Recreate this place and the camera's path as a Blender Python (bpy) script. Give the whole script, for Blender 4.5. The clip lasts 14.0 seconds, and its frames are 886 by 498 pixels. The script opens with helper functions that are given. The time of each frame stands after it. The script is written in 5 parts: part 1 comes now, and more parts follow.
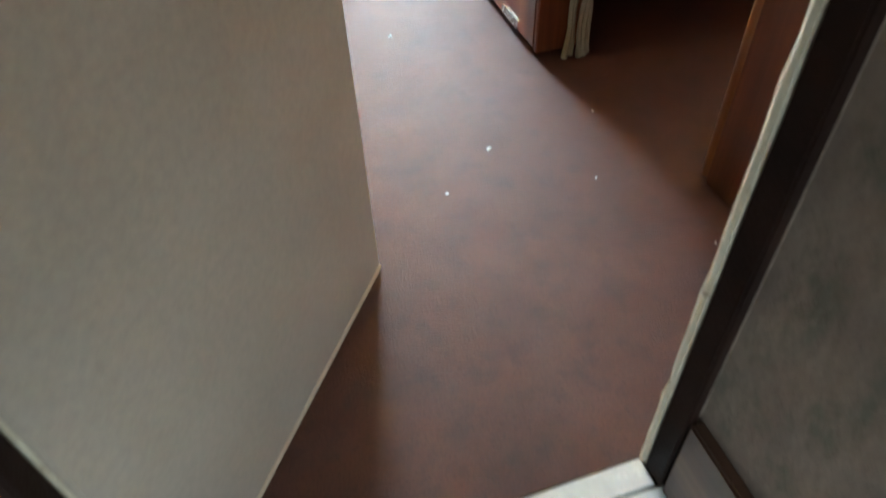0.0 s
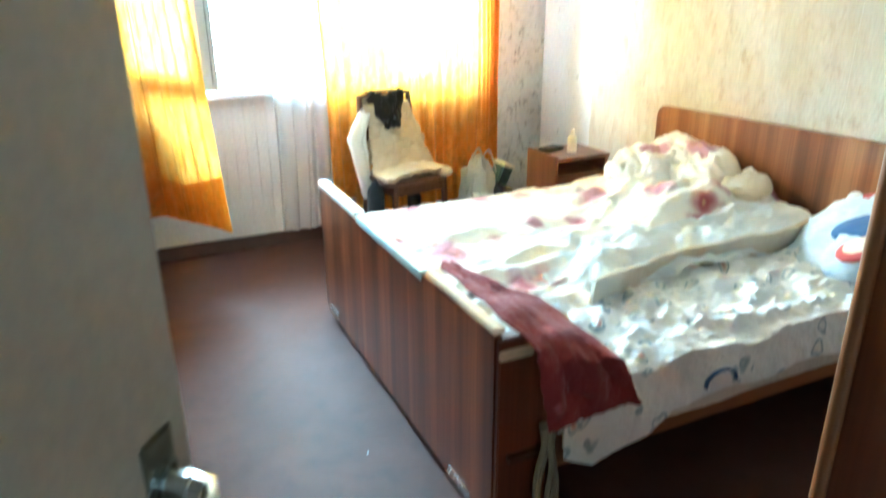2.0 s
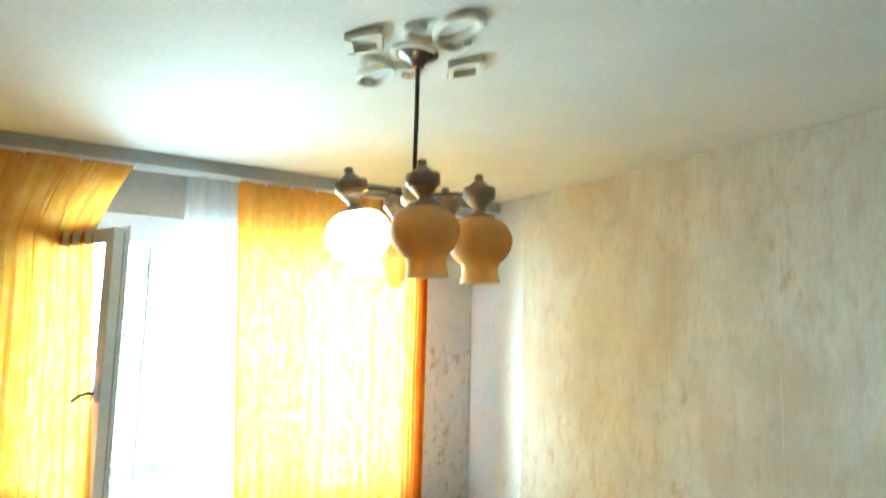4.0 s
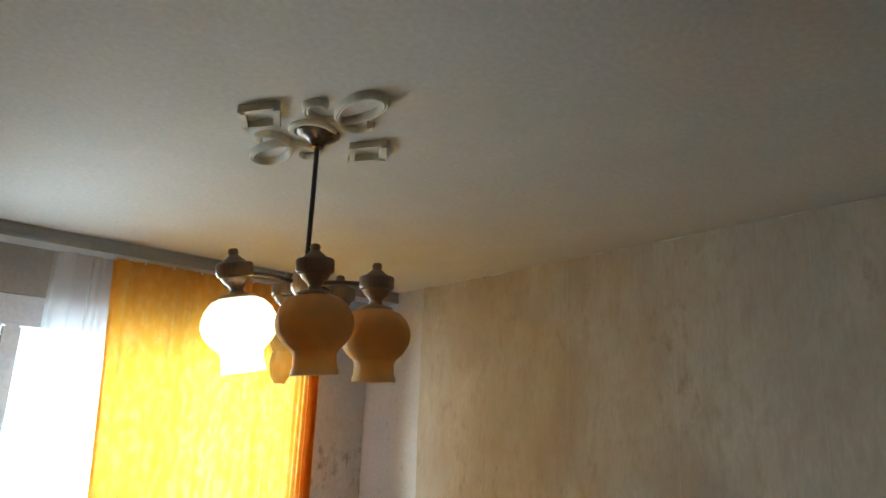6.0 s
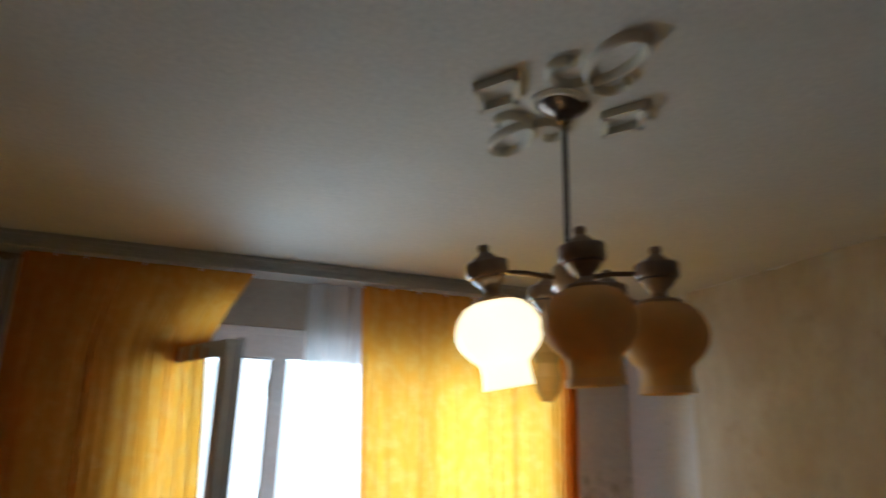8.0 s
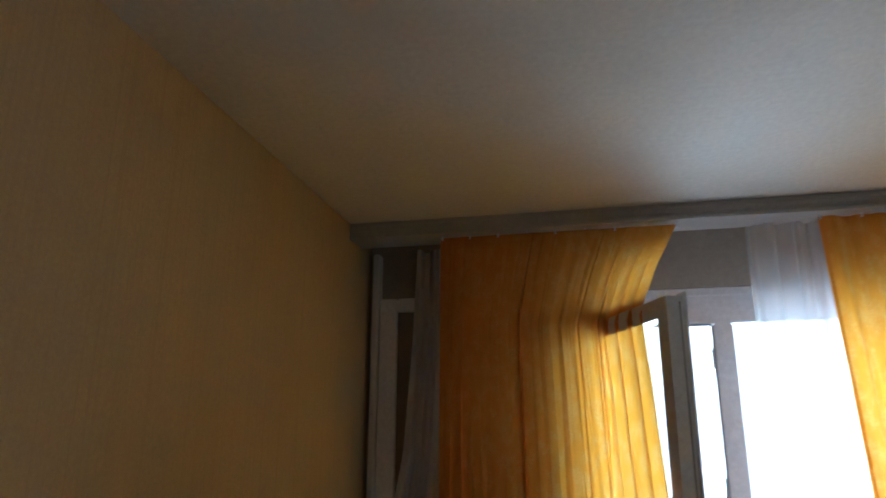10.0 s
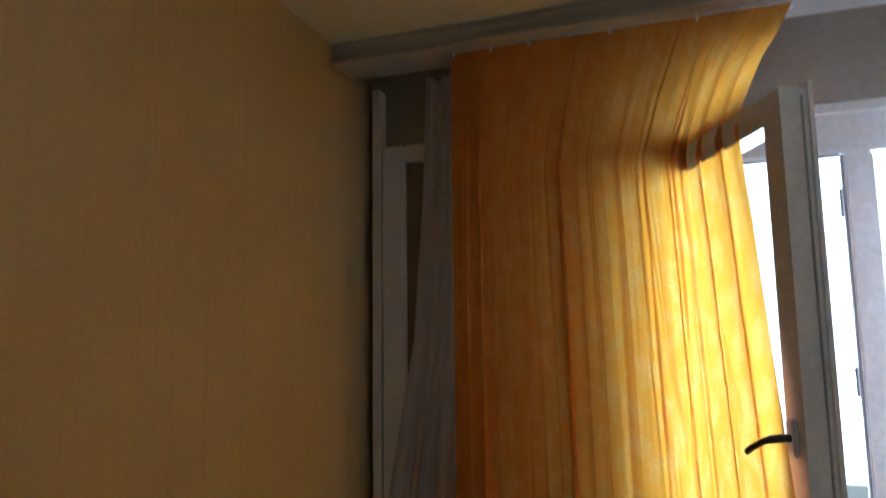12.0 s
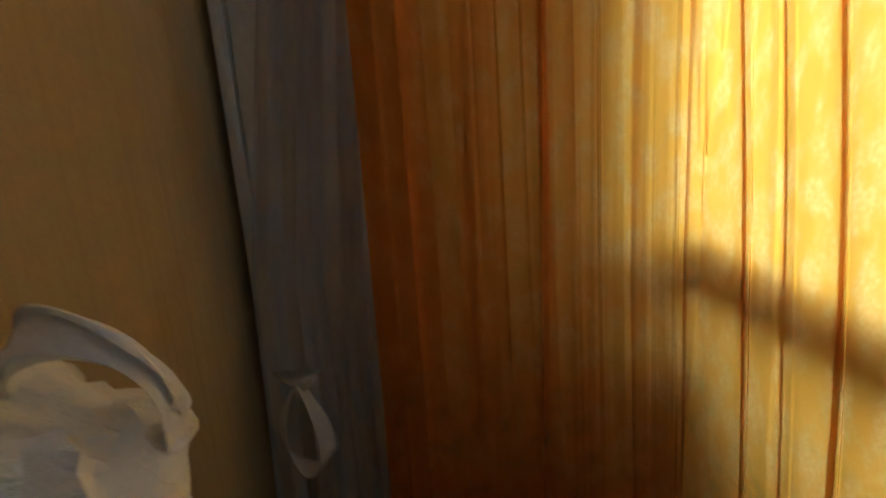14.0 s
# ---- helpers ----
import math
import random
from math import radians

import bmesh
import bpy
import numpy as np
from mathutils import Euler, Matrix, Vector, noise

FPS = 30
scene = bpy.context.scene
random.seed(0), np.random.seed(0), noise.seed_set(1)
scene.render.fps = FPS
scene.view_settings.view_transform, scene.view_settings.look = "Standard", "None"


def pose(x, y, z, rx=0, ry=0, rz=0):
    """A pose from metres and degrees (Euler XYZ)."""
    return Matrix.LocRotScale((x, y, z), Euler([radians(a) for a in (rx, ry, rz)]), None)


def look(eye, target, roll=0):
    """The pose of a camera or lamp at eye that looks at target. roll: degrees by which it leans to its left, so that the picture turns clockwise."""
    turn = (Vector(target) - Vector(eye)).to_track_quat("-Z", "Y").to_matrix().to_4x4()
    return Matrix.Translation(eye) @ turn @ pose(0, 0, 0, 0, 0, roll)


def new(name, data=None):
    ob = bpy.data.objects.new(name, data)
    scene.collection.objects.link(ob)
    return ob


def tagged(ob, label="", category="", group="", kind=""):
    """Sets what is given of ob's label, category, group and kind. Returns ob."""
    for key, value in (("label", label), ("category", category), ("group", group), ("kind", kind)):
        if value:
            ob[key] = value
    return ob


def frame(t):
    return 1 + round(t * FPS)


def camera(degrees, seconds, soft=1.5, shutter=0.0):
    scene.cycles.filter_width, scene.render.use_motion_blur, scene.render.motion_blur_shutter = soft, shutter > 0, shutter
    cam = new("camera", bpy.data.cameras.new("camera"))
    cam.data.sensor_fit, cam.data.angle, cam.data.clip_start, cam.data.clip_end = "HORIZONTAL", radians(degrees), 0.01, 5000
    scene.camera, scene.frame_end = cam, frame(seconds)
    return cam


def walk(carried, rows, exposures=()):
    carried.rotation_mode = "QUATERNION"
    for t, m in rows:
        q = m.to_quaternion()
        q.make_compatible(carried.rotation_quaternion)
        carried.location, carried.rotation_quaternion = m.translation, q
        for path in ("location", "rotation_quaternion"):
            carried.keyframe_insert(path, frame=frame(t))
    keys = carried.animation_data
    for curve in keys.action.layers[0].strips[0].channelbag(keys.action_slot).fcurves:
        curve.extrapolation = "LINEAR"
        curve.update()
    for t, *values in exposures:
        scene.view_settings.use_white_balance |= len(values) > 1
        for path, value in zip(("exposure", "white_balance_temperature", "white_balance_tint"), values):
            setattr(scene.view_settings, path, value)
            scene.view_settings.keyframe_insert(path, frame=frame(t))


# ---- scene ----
# ---------- camera ----------
cam = camera(65.1, 14.0, soft=1.6, shutter=0.5)
PATH = [
    (0, (0.200, 0.180, 1.245), (0.600, 1.493, -0.199), -2.3),
    (0.5, (0.240, 0.325, 1.257), (0.652, 1.741, -0.083), -3.0),
    (1, (0.264, 0.480, 1.320), (0.776, 1.932, 0.058), -2.7),
    (1.5, (0.310, 0.640, 1.338), (0.974, 2.211, 0.296), -0.2),
    (2, (0.369, 0.756, 1.409), (1.157, 2.452, 0.702), -0.4),
    (2.3, (0.408, 0.790, 1.468), (1.232, 2.515, 0.895), -0.5),
    (2.5, (0.396, 0.82, 1.507), (1.256, 2.57, 1.063), -0.6),
    (3, (0.443, 0.866, 1.652), (1.368, 2.625, 1.43), 0.2),
    (3.5, (0.416, 0.916, 1.709), (1.424, 2.643, 1.709), 0.3),
    (4, (0.431, 0.939, 1.751), (1.458, 2.639, 1.991), 1.6),
    (4.2, (0.421, 0.945, 1.771), (1.482, 2.612, 2.082), 1.6),
    (6.3, (0.515, 1.071, 1.789), (1.762, 2.555, 2.283), 1.7),
    (6.5, (0.505, 1.089, 1.808), (1.765, 2.573, 2.267), 1.6),
    (7, (0.561, 1.16, 1.787), (1.777, 2.68, 2.247), 2.5),
    (7.5, (0.572, 1.253, 1.781), (1.641, 2.866, 2.288), 1.4),
    (8, (0.598, 1.35, 1.771), (1.252, 3.157, 2.325), 1.6),
    (8.5, (0.608, 1.47, 1.766), (0.828, 3.375, 2.331), 0.9),
    (9, (0.541, 1.587, 1.719), (0.487, 3.506, 2.279), 0.5),
    (11.3, (0.489, 2.271, 1.693), (-0.095, 4.138, 2.109), -0.5),
    (11.6, (0.519, 2.405, 1.688), (-0.077, 4.282, 2.038), -0.7),
    (12, (0.53, 2.575, 1.666), (-0.109, 4.452, 1.925), -0.8),
    (12.5, (0.49, 2.736, 1.64), (-0.149, 4.631, 1.669), -1.5),
    (13, (0.425, 2.881, 1.636), (-0.151, 4.775, 1.346), -2.3),
    (13.5, (0.367, 3.049, 1.54), (-0.139, 4.942, 1.141), -4.3),
    (14, (0.27, 3.238, 1.442), (-0.043, 5.099, 0.781), -3.4),
]
EXPOSURES = [(0.0, 1.22, 6300, 8), (0.5, 1.15, 6300, 9), (1.0, 1.05, 6100, 6), (1.5, 0.90, 5400, -3), (2.0, 0.80, 4850, -13), (2.5, 0.80, 4500, -23), (3.0, 0.62, 4700, -29), (3.6, 0.20, 4850, -25), (4.2, -0.25, 5150, -14), (5.4, -1.45, 5900, 1), (6.3, -1.9, 5900, 3), (7.5, -2.42, 5800, 5), (9.0, -2.65, 5550, 9), (11.5, -1.95, 5300, 10), (14.0, -1.92, 5300, 10)]

walk(cam, [(t, look(eye, target, roll)) for t, eye, target, roll in PATH], EXPOSURES)

# ---------- light ----------
world = bpy.data.worlds.new("sky")
scene.world = world
world.use_nodes = True
wn = world.node_tree
sky = wn.nodes.new("ShaderNodeTexSky")
sky.sky_type, sky.sun_disc = "NISHITA", False
sky.sun_elevation, sky.sun_rotation = radians(48), radians(20)
wn.links.new(sky.outputs[0], wn.nodes["Background"].inputs[0])
wn.nodes["Background"].inputs[1].default_value = 0.15

sun_data = bpy.data.lights.new("sun", "SUN")
sun_data.energy, sun_data.angle, sun_data.color = 0.7, radians(14), (1.0, 0.95, 0.88)
sun = new("sun", sun_data)
sun.matrix_world = look((1.6, 7.0, 8.0), (1.2, 3.0, 2.0))

# daylight in the window opening, plus an added hall lamp aimed low at the door
def daylight(name, m, sx, sy, power, colour, spread=180):
    d = bpy.data.lights.new(name, "AREA")
    d.shape, d.size, d.size_y, d.energy, d.color = "RECTANGLE", sx, sy, power, colour
    d.spread = radians(spread)
    o = new(name, d)
    o.matrix_world = m
    return o

daylight("window_daylight", look((1.40, 4.97, 1.66), (1.40, 3.0, 1.36)), 1.90, 1.34, 315, (0.76, 0.90, 1.0), 123)
daylight("hall_daylight", look((0.2, -1.27, 0.75), (0.05, 0.8, 0.10)), 0.8, 0.8, 2.2, (0.72, 0.90, 1.0), 80)

# ---------- materials ----------
def nodes_of(name):
    m = bpy.data.materials.new(name)
    m.use_nodes = True
    return m, m.node_tree.nodes, m.node_tree.links

def texture_noise(nt, ln, coord, scale, detail=4.0, rough=0.55, stretch=(1, 1, 1)):
    mp = nt.new("ShaderNodeMapping")
    mp.inputs["Scale"].default_value = stretch
    ln.new(coord, mp.inputs["Vector"])
    n = nt.new("ShaderNodeTexNoise")
    n.inputs["Scale"].default_value, n.inputs["Detail"].default_value, n.inputs["Roughness"].default_value = scale, detail, rough
    ln.new(mp.outputs[0], n.inputs["Vector"])
    return n.outputs["Fac"]

def ramp(nt, ln, fac, stops):
    r = nt.new("ShaderNodeValToRGB")
    e = r.color_ramp.elements
    while len(e) < len(stops):
        e.new(0.5)
    for el, (p, c) in zip(e, stops):
        el.position, el.color = p, (*c, 1) if len(c) == 3 else c
    ln.new(fac, r.inputs[0])
    return r.outputs[0]

def blend(nt, ln, fac, a, b, mode="MIX"):
    x = nt.new("ShaderNodeMix")
    x.data_type, x.blend_type = "RGBA", mode
    if isinstance(fac, float):
        x.inputs[0].default_value = fac
    else:
        ln.new(fac, x.inputs[0])
    for sock, v in ((x.inputs[6], a), (x.inputs[7], b)):
        if isinstance(v, tuple):
            sock.default_value = (*v, 1)
        else:
            ln.new(v, sock)
    return x.outputs[2]

def mono(v):
    return (v, v, v)

def surface(name, c1, c2, scale=6.0, rough=0.6, bump=0.2, fine=60.0, stretch=(1, 1, 1), metal=0.0, stain=None, speck=None, streak=None, gloss=0.5, coat=0.0, fine_stretch=(1, 1, 1)):
    """Two-scale surface: broad tone c1 to c2, fine grain, with stains, specks and streaks where given."""
    m, nt, ln = nodes_of(name)
    b = nt["Principled BSDF"]
    co = nt.new("ShaderNodeTexCoord").outputs["Object"]
    broad = texture_noise(nt, ln, co, scale, 5.0, 0.6, stretch)
    col = ramp(nt, ln, broad, [(0.3, c1), (0.7, c2)])
    grain = texture_noise(nt, ln, co, fine, 3.0, 0.6, fine_stretch)
    col = blend(nt, ln, 0.35, col, ramp(nt, ln, grain, [(0.3, mono(0.62)), (0.7, mono(1.0))]), "MULTIPLY")
    if streak:
        sc, st = streak
        s = texture_noise(nt, ln, co, 1.0, 4.0, 0.65, st)
        col = blend(nt, ln, ramp(nt, ln, s, [(0.5, mono(0.0)), (0.72, mono(0.6))]), col, sc)
    if stain:
        sc, size, lo, hi = stain
        s = texture_noise(nt, ln, co, size, 6.0, 0.62, (1, 1, 0.6))
        col = blend(nt, ln, ramp(nt, ln, s, [(lo, mono(0.0)), (hi, mono(0.8))]), col, sc)
    if speck:
        sc, size, lo, hi = speck
        s = texture_noise(nt, ln, co, size, 6.0, 0.7, (1, 1, 0.55))
        big = texture_noise(nt, ln, co, 1.7, 2.0)
        k = nt.new("ShaderNodeMath")
        k.operation = "MULTIPLY"
        ln.new(ramp(nt, ln, s, [(lo, mono(0.0)), (hi, mono(0.9))]), k.inputs[0])
        ln.new(ramp(nt, ln, big, [(0.42, mono(0.0)), (0.6, mono(1.0))]), k.inputs[1])
        col = blend(nt, ln, k.outputs[0], col, sc)
    ln.new(col, b.inputs["Base Color"])
    r = nt.new("ShaderNodeMapRange")
    r.inputs[3].default_value, r.inputs[4].default_value = max(0.02, rough - 0.1), min(1.0, rough + 0.1)
    ln.new(grain, r.inputs[0])
    ln.new(r.outputs[0], b.inputs["Roughness"])
    b.inputs["Metallic"].default_value = metal
    b.inputs["Specular IOR Level"].default_value = gloss
    b.inputs["Coat Weight"].default_value = coat
    if bump:
        bn = nt.new("ShaderNodeBump")
        bn.inputs["Strength"].default_value, bn.inputs["Distance"].default_value = bump, 0.004
        ln.new(grain, bn.inputs["Height"])
        ln.new(bn.outputs[0], b.inputs["Normal"])
    return m

def veneer(name, dark, mid, light, along="z", rough=0.32, coat=0.25):
    """Striped walnut veneer, the grain running along one axis."""
    m, nt, ln = nodes_of(name)
    b = nt["Principled BSDF"]
    co = nt.new("ShaderNodeTexCoord").outputs["Object"]
    k = {"z": ((1, 1, 0.035), (1, 1, 0.02)), "x": ((0.035, 1, 1), (0.02, 1, 1)), "y": ((1, 0.035, 1), (1, 0.02, 1))}[along]
    bands = texture_noise(nt, ln, co, 9.0, 3.0, 0.55, k[0])
    col = ramp(nt, ln, bands, [(0.3, dark), (0.5, mid), (0.68, light)])
    fine = texture_noise(nt, ln, co, 120.0, 3.0, 0.6, k[1])
    col = blend(nt, ln, 0.5, col, ramp(nt, ln, fine, [(0.3, mono(0.5)), (0.65, mono(1.0))]), "MULTIPLY")
    wear = texture_noise(nt, ln, co, 5.0, 6.0, 0.7)
    col = blend(nt, ln, ramp(nt, ln, wear, [(0.62, mono(0.0)), (0.8, mono(0.35))]), col, light)
    ln.new(col, b.inputs["Base Color"])
    b.inputs["Roughness"].default_value, b.inputs["Coat Weight"].default_value = rough, coat
    bn = nt.new("ShaderNodeBump")
    bn.inputs["Strength"].default_value, bn.inputs["Distance"].default_value = 0.12, 0.002
    ln.new(fine, bn.inputs["Height"])
    ln.new(bn.outputs[0], b.inputs["Normal"])
    return m

def cloth(name, c1, c2, through_share=0.0, clear=0.0, print_stops=None, print_scale=7.0, weave=400.0, crease=0.0, figure=None, pale=None, border=None, satin=0.85):
    """Woven cloth; through_share lets light pass diffusely, clear lets it pass straight (net)."""
    m, nt, ln = nodes_of(name)
    out, b = nt["Material Output"], nt["Principled BSDF"]
    co = nt.new("ShaderNodeTexCoord").outputs["Object"]
    col = ramp(nt, ln, texture_noise(nt, ln, co, 3.0, 4.0), [(0.3, c1), (0.7, c2)])
    if print_stops:
        v = nt.new("ShaderNodeTexVoronoi")
        v.inputs["Scale"].default_value, v.inputs["Randomness"].default_value = print_scale, 1.0
        wob = nt.new("ShaderNodeMapping")
        ln.new(co, wob.inputs[0])
        add = nt.new("ShaderNodeVectorMath")
        add.operation = "ADD"
        nz = nt.new("ShaderNodeTexNoise")
        nz.inputs["Scale"].default_value = 9.0
        ln.new(co, nz.inputs["Vector"])
        sc = nt.new("ShaderNodeVectorMath")
        sc.operation = "SCALE"
        sc.inputs["Scale"].default_value = 0.12
        ln.new(nz.outputs["Color"], sc.inputs[0])
        ln.new(wob.outputs[0], add.inputs[0])
        ln.new(sc.outputs[0], add.inputs[1])
        ln.new(add.outputs[0], v.inputs["Vector"])
        for lo, hi, c, pick in print_stops:
            near = ramp(nt, ln, v.outputs["Distance"], [(lo, mono(0.9)), (hi, mono(0.0))])
            sep = nt.new("ShaderNodeSeparateColor")
            ln.new(v.outputs["Color"], sep.inputs[0])
            on = nt.new("ShaderNodeMath")
            on.operation = "GREATER_THAN"
            on.inputs[1].default_value = pick
            ln.new(sep.outputs[0], on.inputs[0])
            mu = nt.new("ShaderNodeMath")
            mu.operation = "MULTIPLY"
            ln.new(near, mu.inputs[0])
            ln.new(on.outputs[0], mu.inputs[1])
            col = blend(nt, ln, mu.outputs[0], col, c)
    if figure:
        # woven figure in rows, lighter than the ground
        fc, size = figure
        f1 = texture_noise(nt, ln, co, size, 2.0, 0.5, (1, 1, 0.6))
        f2 = texture_noise(nt, ln, co, size * 4, 3.0, 0.6, (1, 1, 1.8))
        mu = nt.new("ShaderNodeMath")
        mu.operation = "MULTIPLY"
        ln.new(ramp(nt, ln, f1, [(0.44, mono(0.0)), (0.62, mono(0.42))]), mu.inputs[0])
        ln.new(ramp(nt, ln, f2, [(0.36, mono(0.1)), (0.62, mono(1.0))]), mu.inputs[1])
        col = blend(nt, ln, mu.outputs[0], col, fc)
        woven = mu.outputs[0]
    if border:
        # darker woven border motif below a height
        bc, size, z0, z1 = border
        v = nt.new("ShaderNodeTexVoronoi")
        v.feature = "SMOOTH_F1"
        v.inputs["Scale"].default_value = size
        ln.new(co, v.inputs["Vector"])
        sx = nt.new("ShaderNodeSeparateXYZ")
        ln.new(co, sx.inputs[0])
        low = nt.new("ShaderNodeMapRange")
        low.inputs[1].default_value, low.inputs[2].default_value, low.inputs[3].default_value, low.inputs[4].default_value = z0, z1, 1.0, 0.0
        ln.new(sx.outputs[2], low.inputs[0])
        f3 = texture_noise(nt, ln, co, size * 2.4, 4.0, 0.6)
        m1 = nt.new("ShaderNodeMath")
        m1.operation = "MULTIPLY"
        ln.new(ramp(nt, ln, v.outputs["Distance"], [(0.22, mono(0.9)), (0.50, mono(0.1))]), m1.inputs[0])
        ln.new(ramp(nt, ln, f3, [(0.40, mono(0.15)), (0.58, mono(1.0))]), m1.inputs[1])
        m2 = nt.new("ShaderNodeMath")
        m2.operation = "MULTIPLY"
        ln.new(m1.outputs[0], m2.inputs[0])
        ln.new(low.outputs[0], m2.inputs[1])
        col = blend(nt, ln, m2.outputs[0], col, bc)
    ln.new(col, b.inputs["Base Color"])
    b.inputs["Roughness"].default_value, b.inputs["Specular IOR Level"].default_value = satin, 0.2 if satin > 0.6 else 0.45
    b.inputs["Sheen Weight"].default_value = 0.15
    bn = nt.new("ShaderNodeBump")
    bn.inputs["Strength"].default_value, bn.inputs["Distance"].default_value = 0.25, 0.002
    ln.new(texture_noise(nt, ln, co, weave, 2.0), bn.inputs["Height"])
    last = bn.outputs[0]
    if crease:
        b2 = nt.new("ShaderNodeBump")
        b2.inputs["Strength"].default_value, b2.inputs["Distance"].default_value = crease, 0.02
        ln.new(texture_noise(nt, ln, co, 17.0, 6.0, 0.62), b2.inputs["Height"])
        ln.new(last, b2.inputs["Normal"])
        last = b2.outputs[0]
    ln.new(last, b.inputs["Normal"])
    shader = b.outputs[0]
    if through_share:
        t = nt.new("ShaderNodeBsdfTranslucent")
        passed = blend(nt, ln, pale[1], col, pale[0]) if pale else col
        if figure:
            passed = blend(nt, ln, woven, passed, (0.96, 0.70, 0.26))
        ln.new(passed, t.inputs[0])
        mx = nt.new("ShaderNodeMixShader")
        mx.inputs[0].default_value = through_share
        ln.new(shader, mx.inputs[1])
        ln.new(t.outputs[0], mx.inputs[2])
        shader = mx.outputs[0]
    if clear:
        t = nt.new("ShaderNodeBsdfTransparent")
        mx = nt.new("ShaderNodeMixShader")
        mx.inputs[0].default_value = clear
        ln.new(shader, mx.inputs[1])
        ln.new(t.outputs[0], mx.inputs[2])
        shader = mx.outputs[0]
    ln.new(shader, out.inputs[0])
    return m

def glass(name, tint=(0.95, 0.98, 0.97), rough=0.02, body=None):
    m, nt, ln = nodes_of(name)
    out = nt["Material Output"]
    t = nt.new("ShaderNodeBsdfTransparent")
    t.inputs[0].default_value = (*tint, 1)
    g = nt.new("ShaderNodeBsdfGlossy")
    g.inputs["Roughness"].default_value = rough
    fr = nt.new("ShaderNodeLayerWeight")
    po = nt.new("ShaderNodeMath")
    po.operation = "POWER"
    po.inputs[1].default_value = 5.0
    ln.new(fr.outputs["Facing"], po.inputs[0])
    ma = nt.new("ShaderNodeMath")
    ma.operation = "MULTIPLY_ADD"
    ma.inputs[1].default_value, ma.inputs[2].default_value = 0.5, 0.04
    ln.new(po.outputs[0], ma.inputs[0])
    mx = nt.new("ShaderNodeMixShader")
    ln.new(ma.outputs[0], mx.inputs[0])
    ln.new(t.outputs[0], mx.inputs[1])
    ln.new(g.outputs[0], mx.inputs[2])
    ln.new(mx.outputs[0], out.inputs[0])
    if body:
        d = nt.new("ShaderNodeBsdfDiffuse")
        d.inputs[0].default_value = (*body, 1)
        tr = nt.new("ShaderNodeBsdfTranslucent")
        tr.inputs[0].default_value = (*body, 1)
        m1 = nt.new("ShaderNodeMixShader")
        m1.inputs[0].default_value = 0.5
        ln.new(d.outputs[0], m1.inputs[1])
        ln.new(tr.outputs[0], m1.inputs[2])
        m2 = nt.new("ShaderNodeMixShader")
        m2.inputs[0].default_value = 0.36
        ln.new(mx.outputs[0], m2.inputs[1])
        ln.new(m1.outputs[0], m2.inputs[2])
        ln.new(m2.outputs[0], out.inputs[0])
    return m

def milk_glass(name, c, glow=0.0):
    """Opal shade glass; the lit one glows from its bulb."""
    m, nt, ln = nodes_of(name)
    b, out = nt["Principled BSDF"], nt["Material Output"]
    co = nt.new("ShaderNodeTexCoord").outputs["Object"]
    col = ramp(nt, ln, texture_noise(nt, ln, co, 14.0, 3.0), [(0.3, tuple(v * 0.88 for v in c)), (0.7, c)])
    ln.new(col, b.inputs["Base Color"])
    b.inputs["Roughness"].default_value, b.inputs["Coat Weight"].default_value = 0.28, 0.3
    t = nt.new("ShaderNodeBsdfTranslucent")
    ln.new(col, t.inputs[0])
    mx = nt.new("ShaderNodeMixShader")
    mx.inputs[0].default_value = 0.65
    ln.new(b.outputs[0], mx.inputs[1])
    ln.new(t.outputs[0], mx.inputs[2])
    ln.new(mx.outputs[0], out.inputs[0])
    if glow:
        b.inputs["Emission Color"].default_value = (1.0, 0.88, 0.66, 1)
        b.inputs["Emission Strength"].default_value = glow
    return m

M_CEIL = surface("ceiling_paint", (0.70, 0.68, 0.62), (0.80, 0.78, 0.73), 1.3, 0.85, 0.12, 60, stain=((0.60, 0.57, 0.49), 1.1, 0.50, 0.78))
M_WALL_R = surface("stained_wallpaper", (0.56, 0.52, 0.43), (0.69, 0.67, 0.59), 2.6, 0.85, 0.6, 75, stain=((0.46, 0.37, 0.245), 1.7, 0.50, 0.68), speck=((0.40, 0.32, 0.22), 17.0, 0.53, 0.70), streak=((0.47, 0.40, 0.30), (22, 22, 6.0)), fine_stretch=(1, 1, 0.30))
M_WALL_L = surface("ochre_wallpaper", (0.51, 0.375, 0.19), (0.58, 0.435, 0.23), 2.0, 0.8, 0.25, 120, streak=((0.42, 0.31, 0.16), (90, 90, 0.5)), stain=((0.42, 0.36, 0.22), 1.6, 0.55, 0.8))
M_WALL_W = surface("mouldy_white_plaster", (0.64, 0.66, 0.66), (0.75, 0.77, 0.77), 3.0, 0.85, 0.4, 60, speck=((0.13, 0.14, 0.14), 26.0, 0.52, 0.68), stain=((0.44, 0.45, 0.44), 3.4, 0.52, 0.74))
M_WALL_BARE = surface("bare_white_plaster", (0.72, 0.74, 0.76), (0.80, 0.81, 0.83), 3.0, 0.85, 0.3, 60, speck=((0.22, 0.22, 0.22), 24.0, 0.60, 0.74))
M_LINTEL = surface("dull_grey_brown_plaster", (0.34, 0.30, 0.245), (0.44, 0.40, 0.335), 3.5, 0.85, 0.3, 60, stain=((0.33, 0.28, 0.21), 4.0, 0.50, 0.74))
M_PANEL = surface("white_parapet_paint", (0.77, 0.77, 0.74), (0.84, 0.84, 0.81), 3.0, 0.6, 0.12, 80, streak=((0.66, 0.65, 0.60), (25, 25, 1.6)))
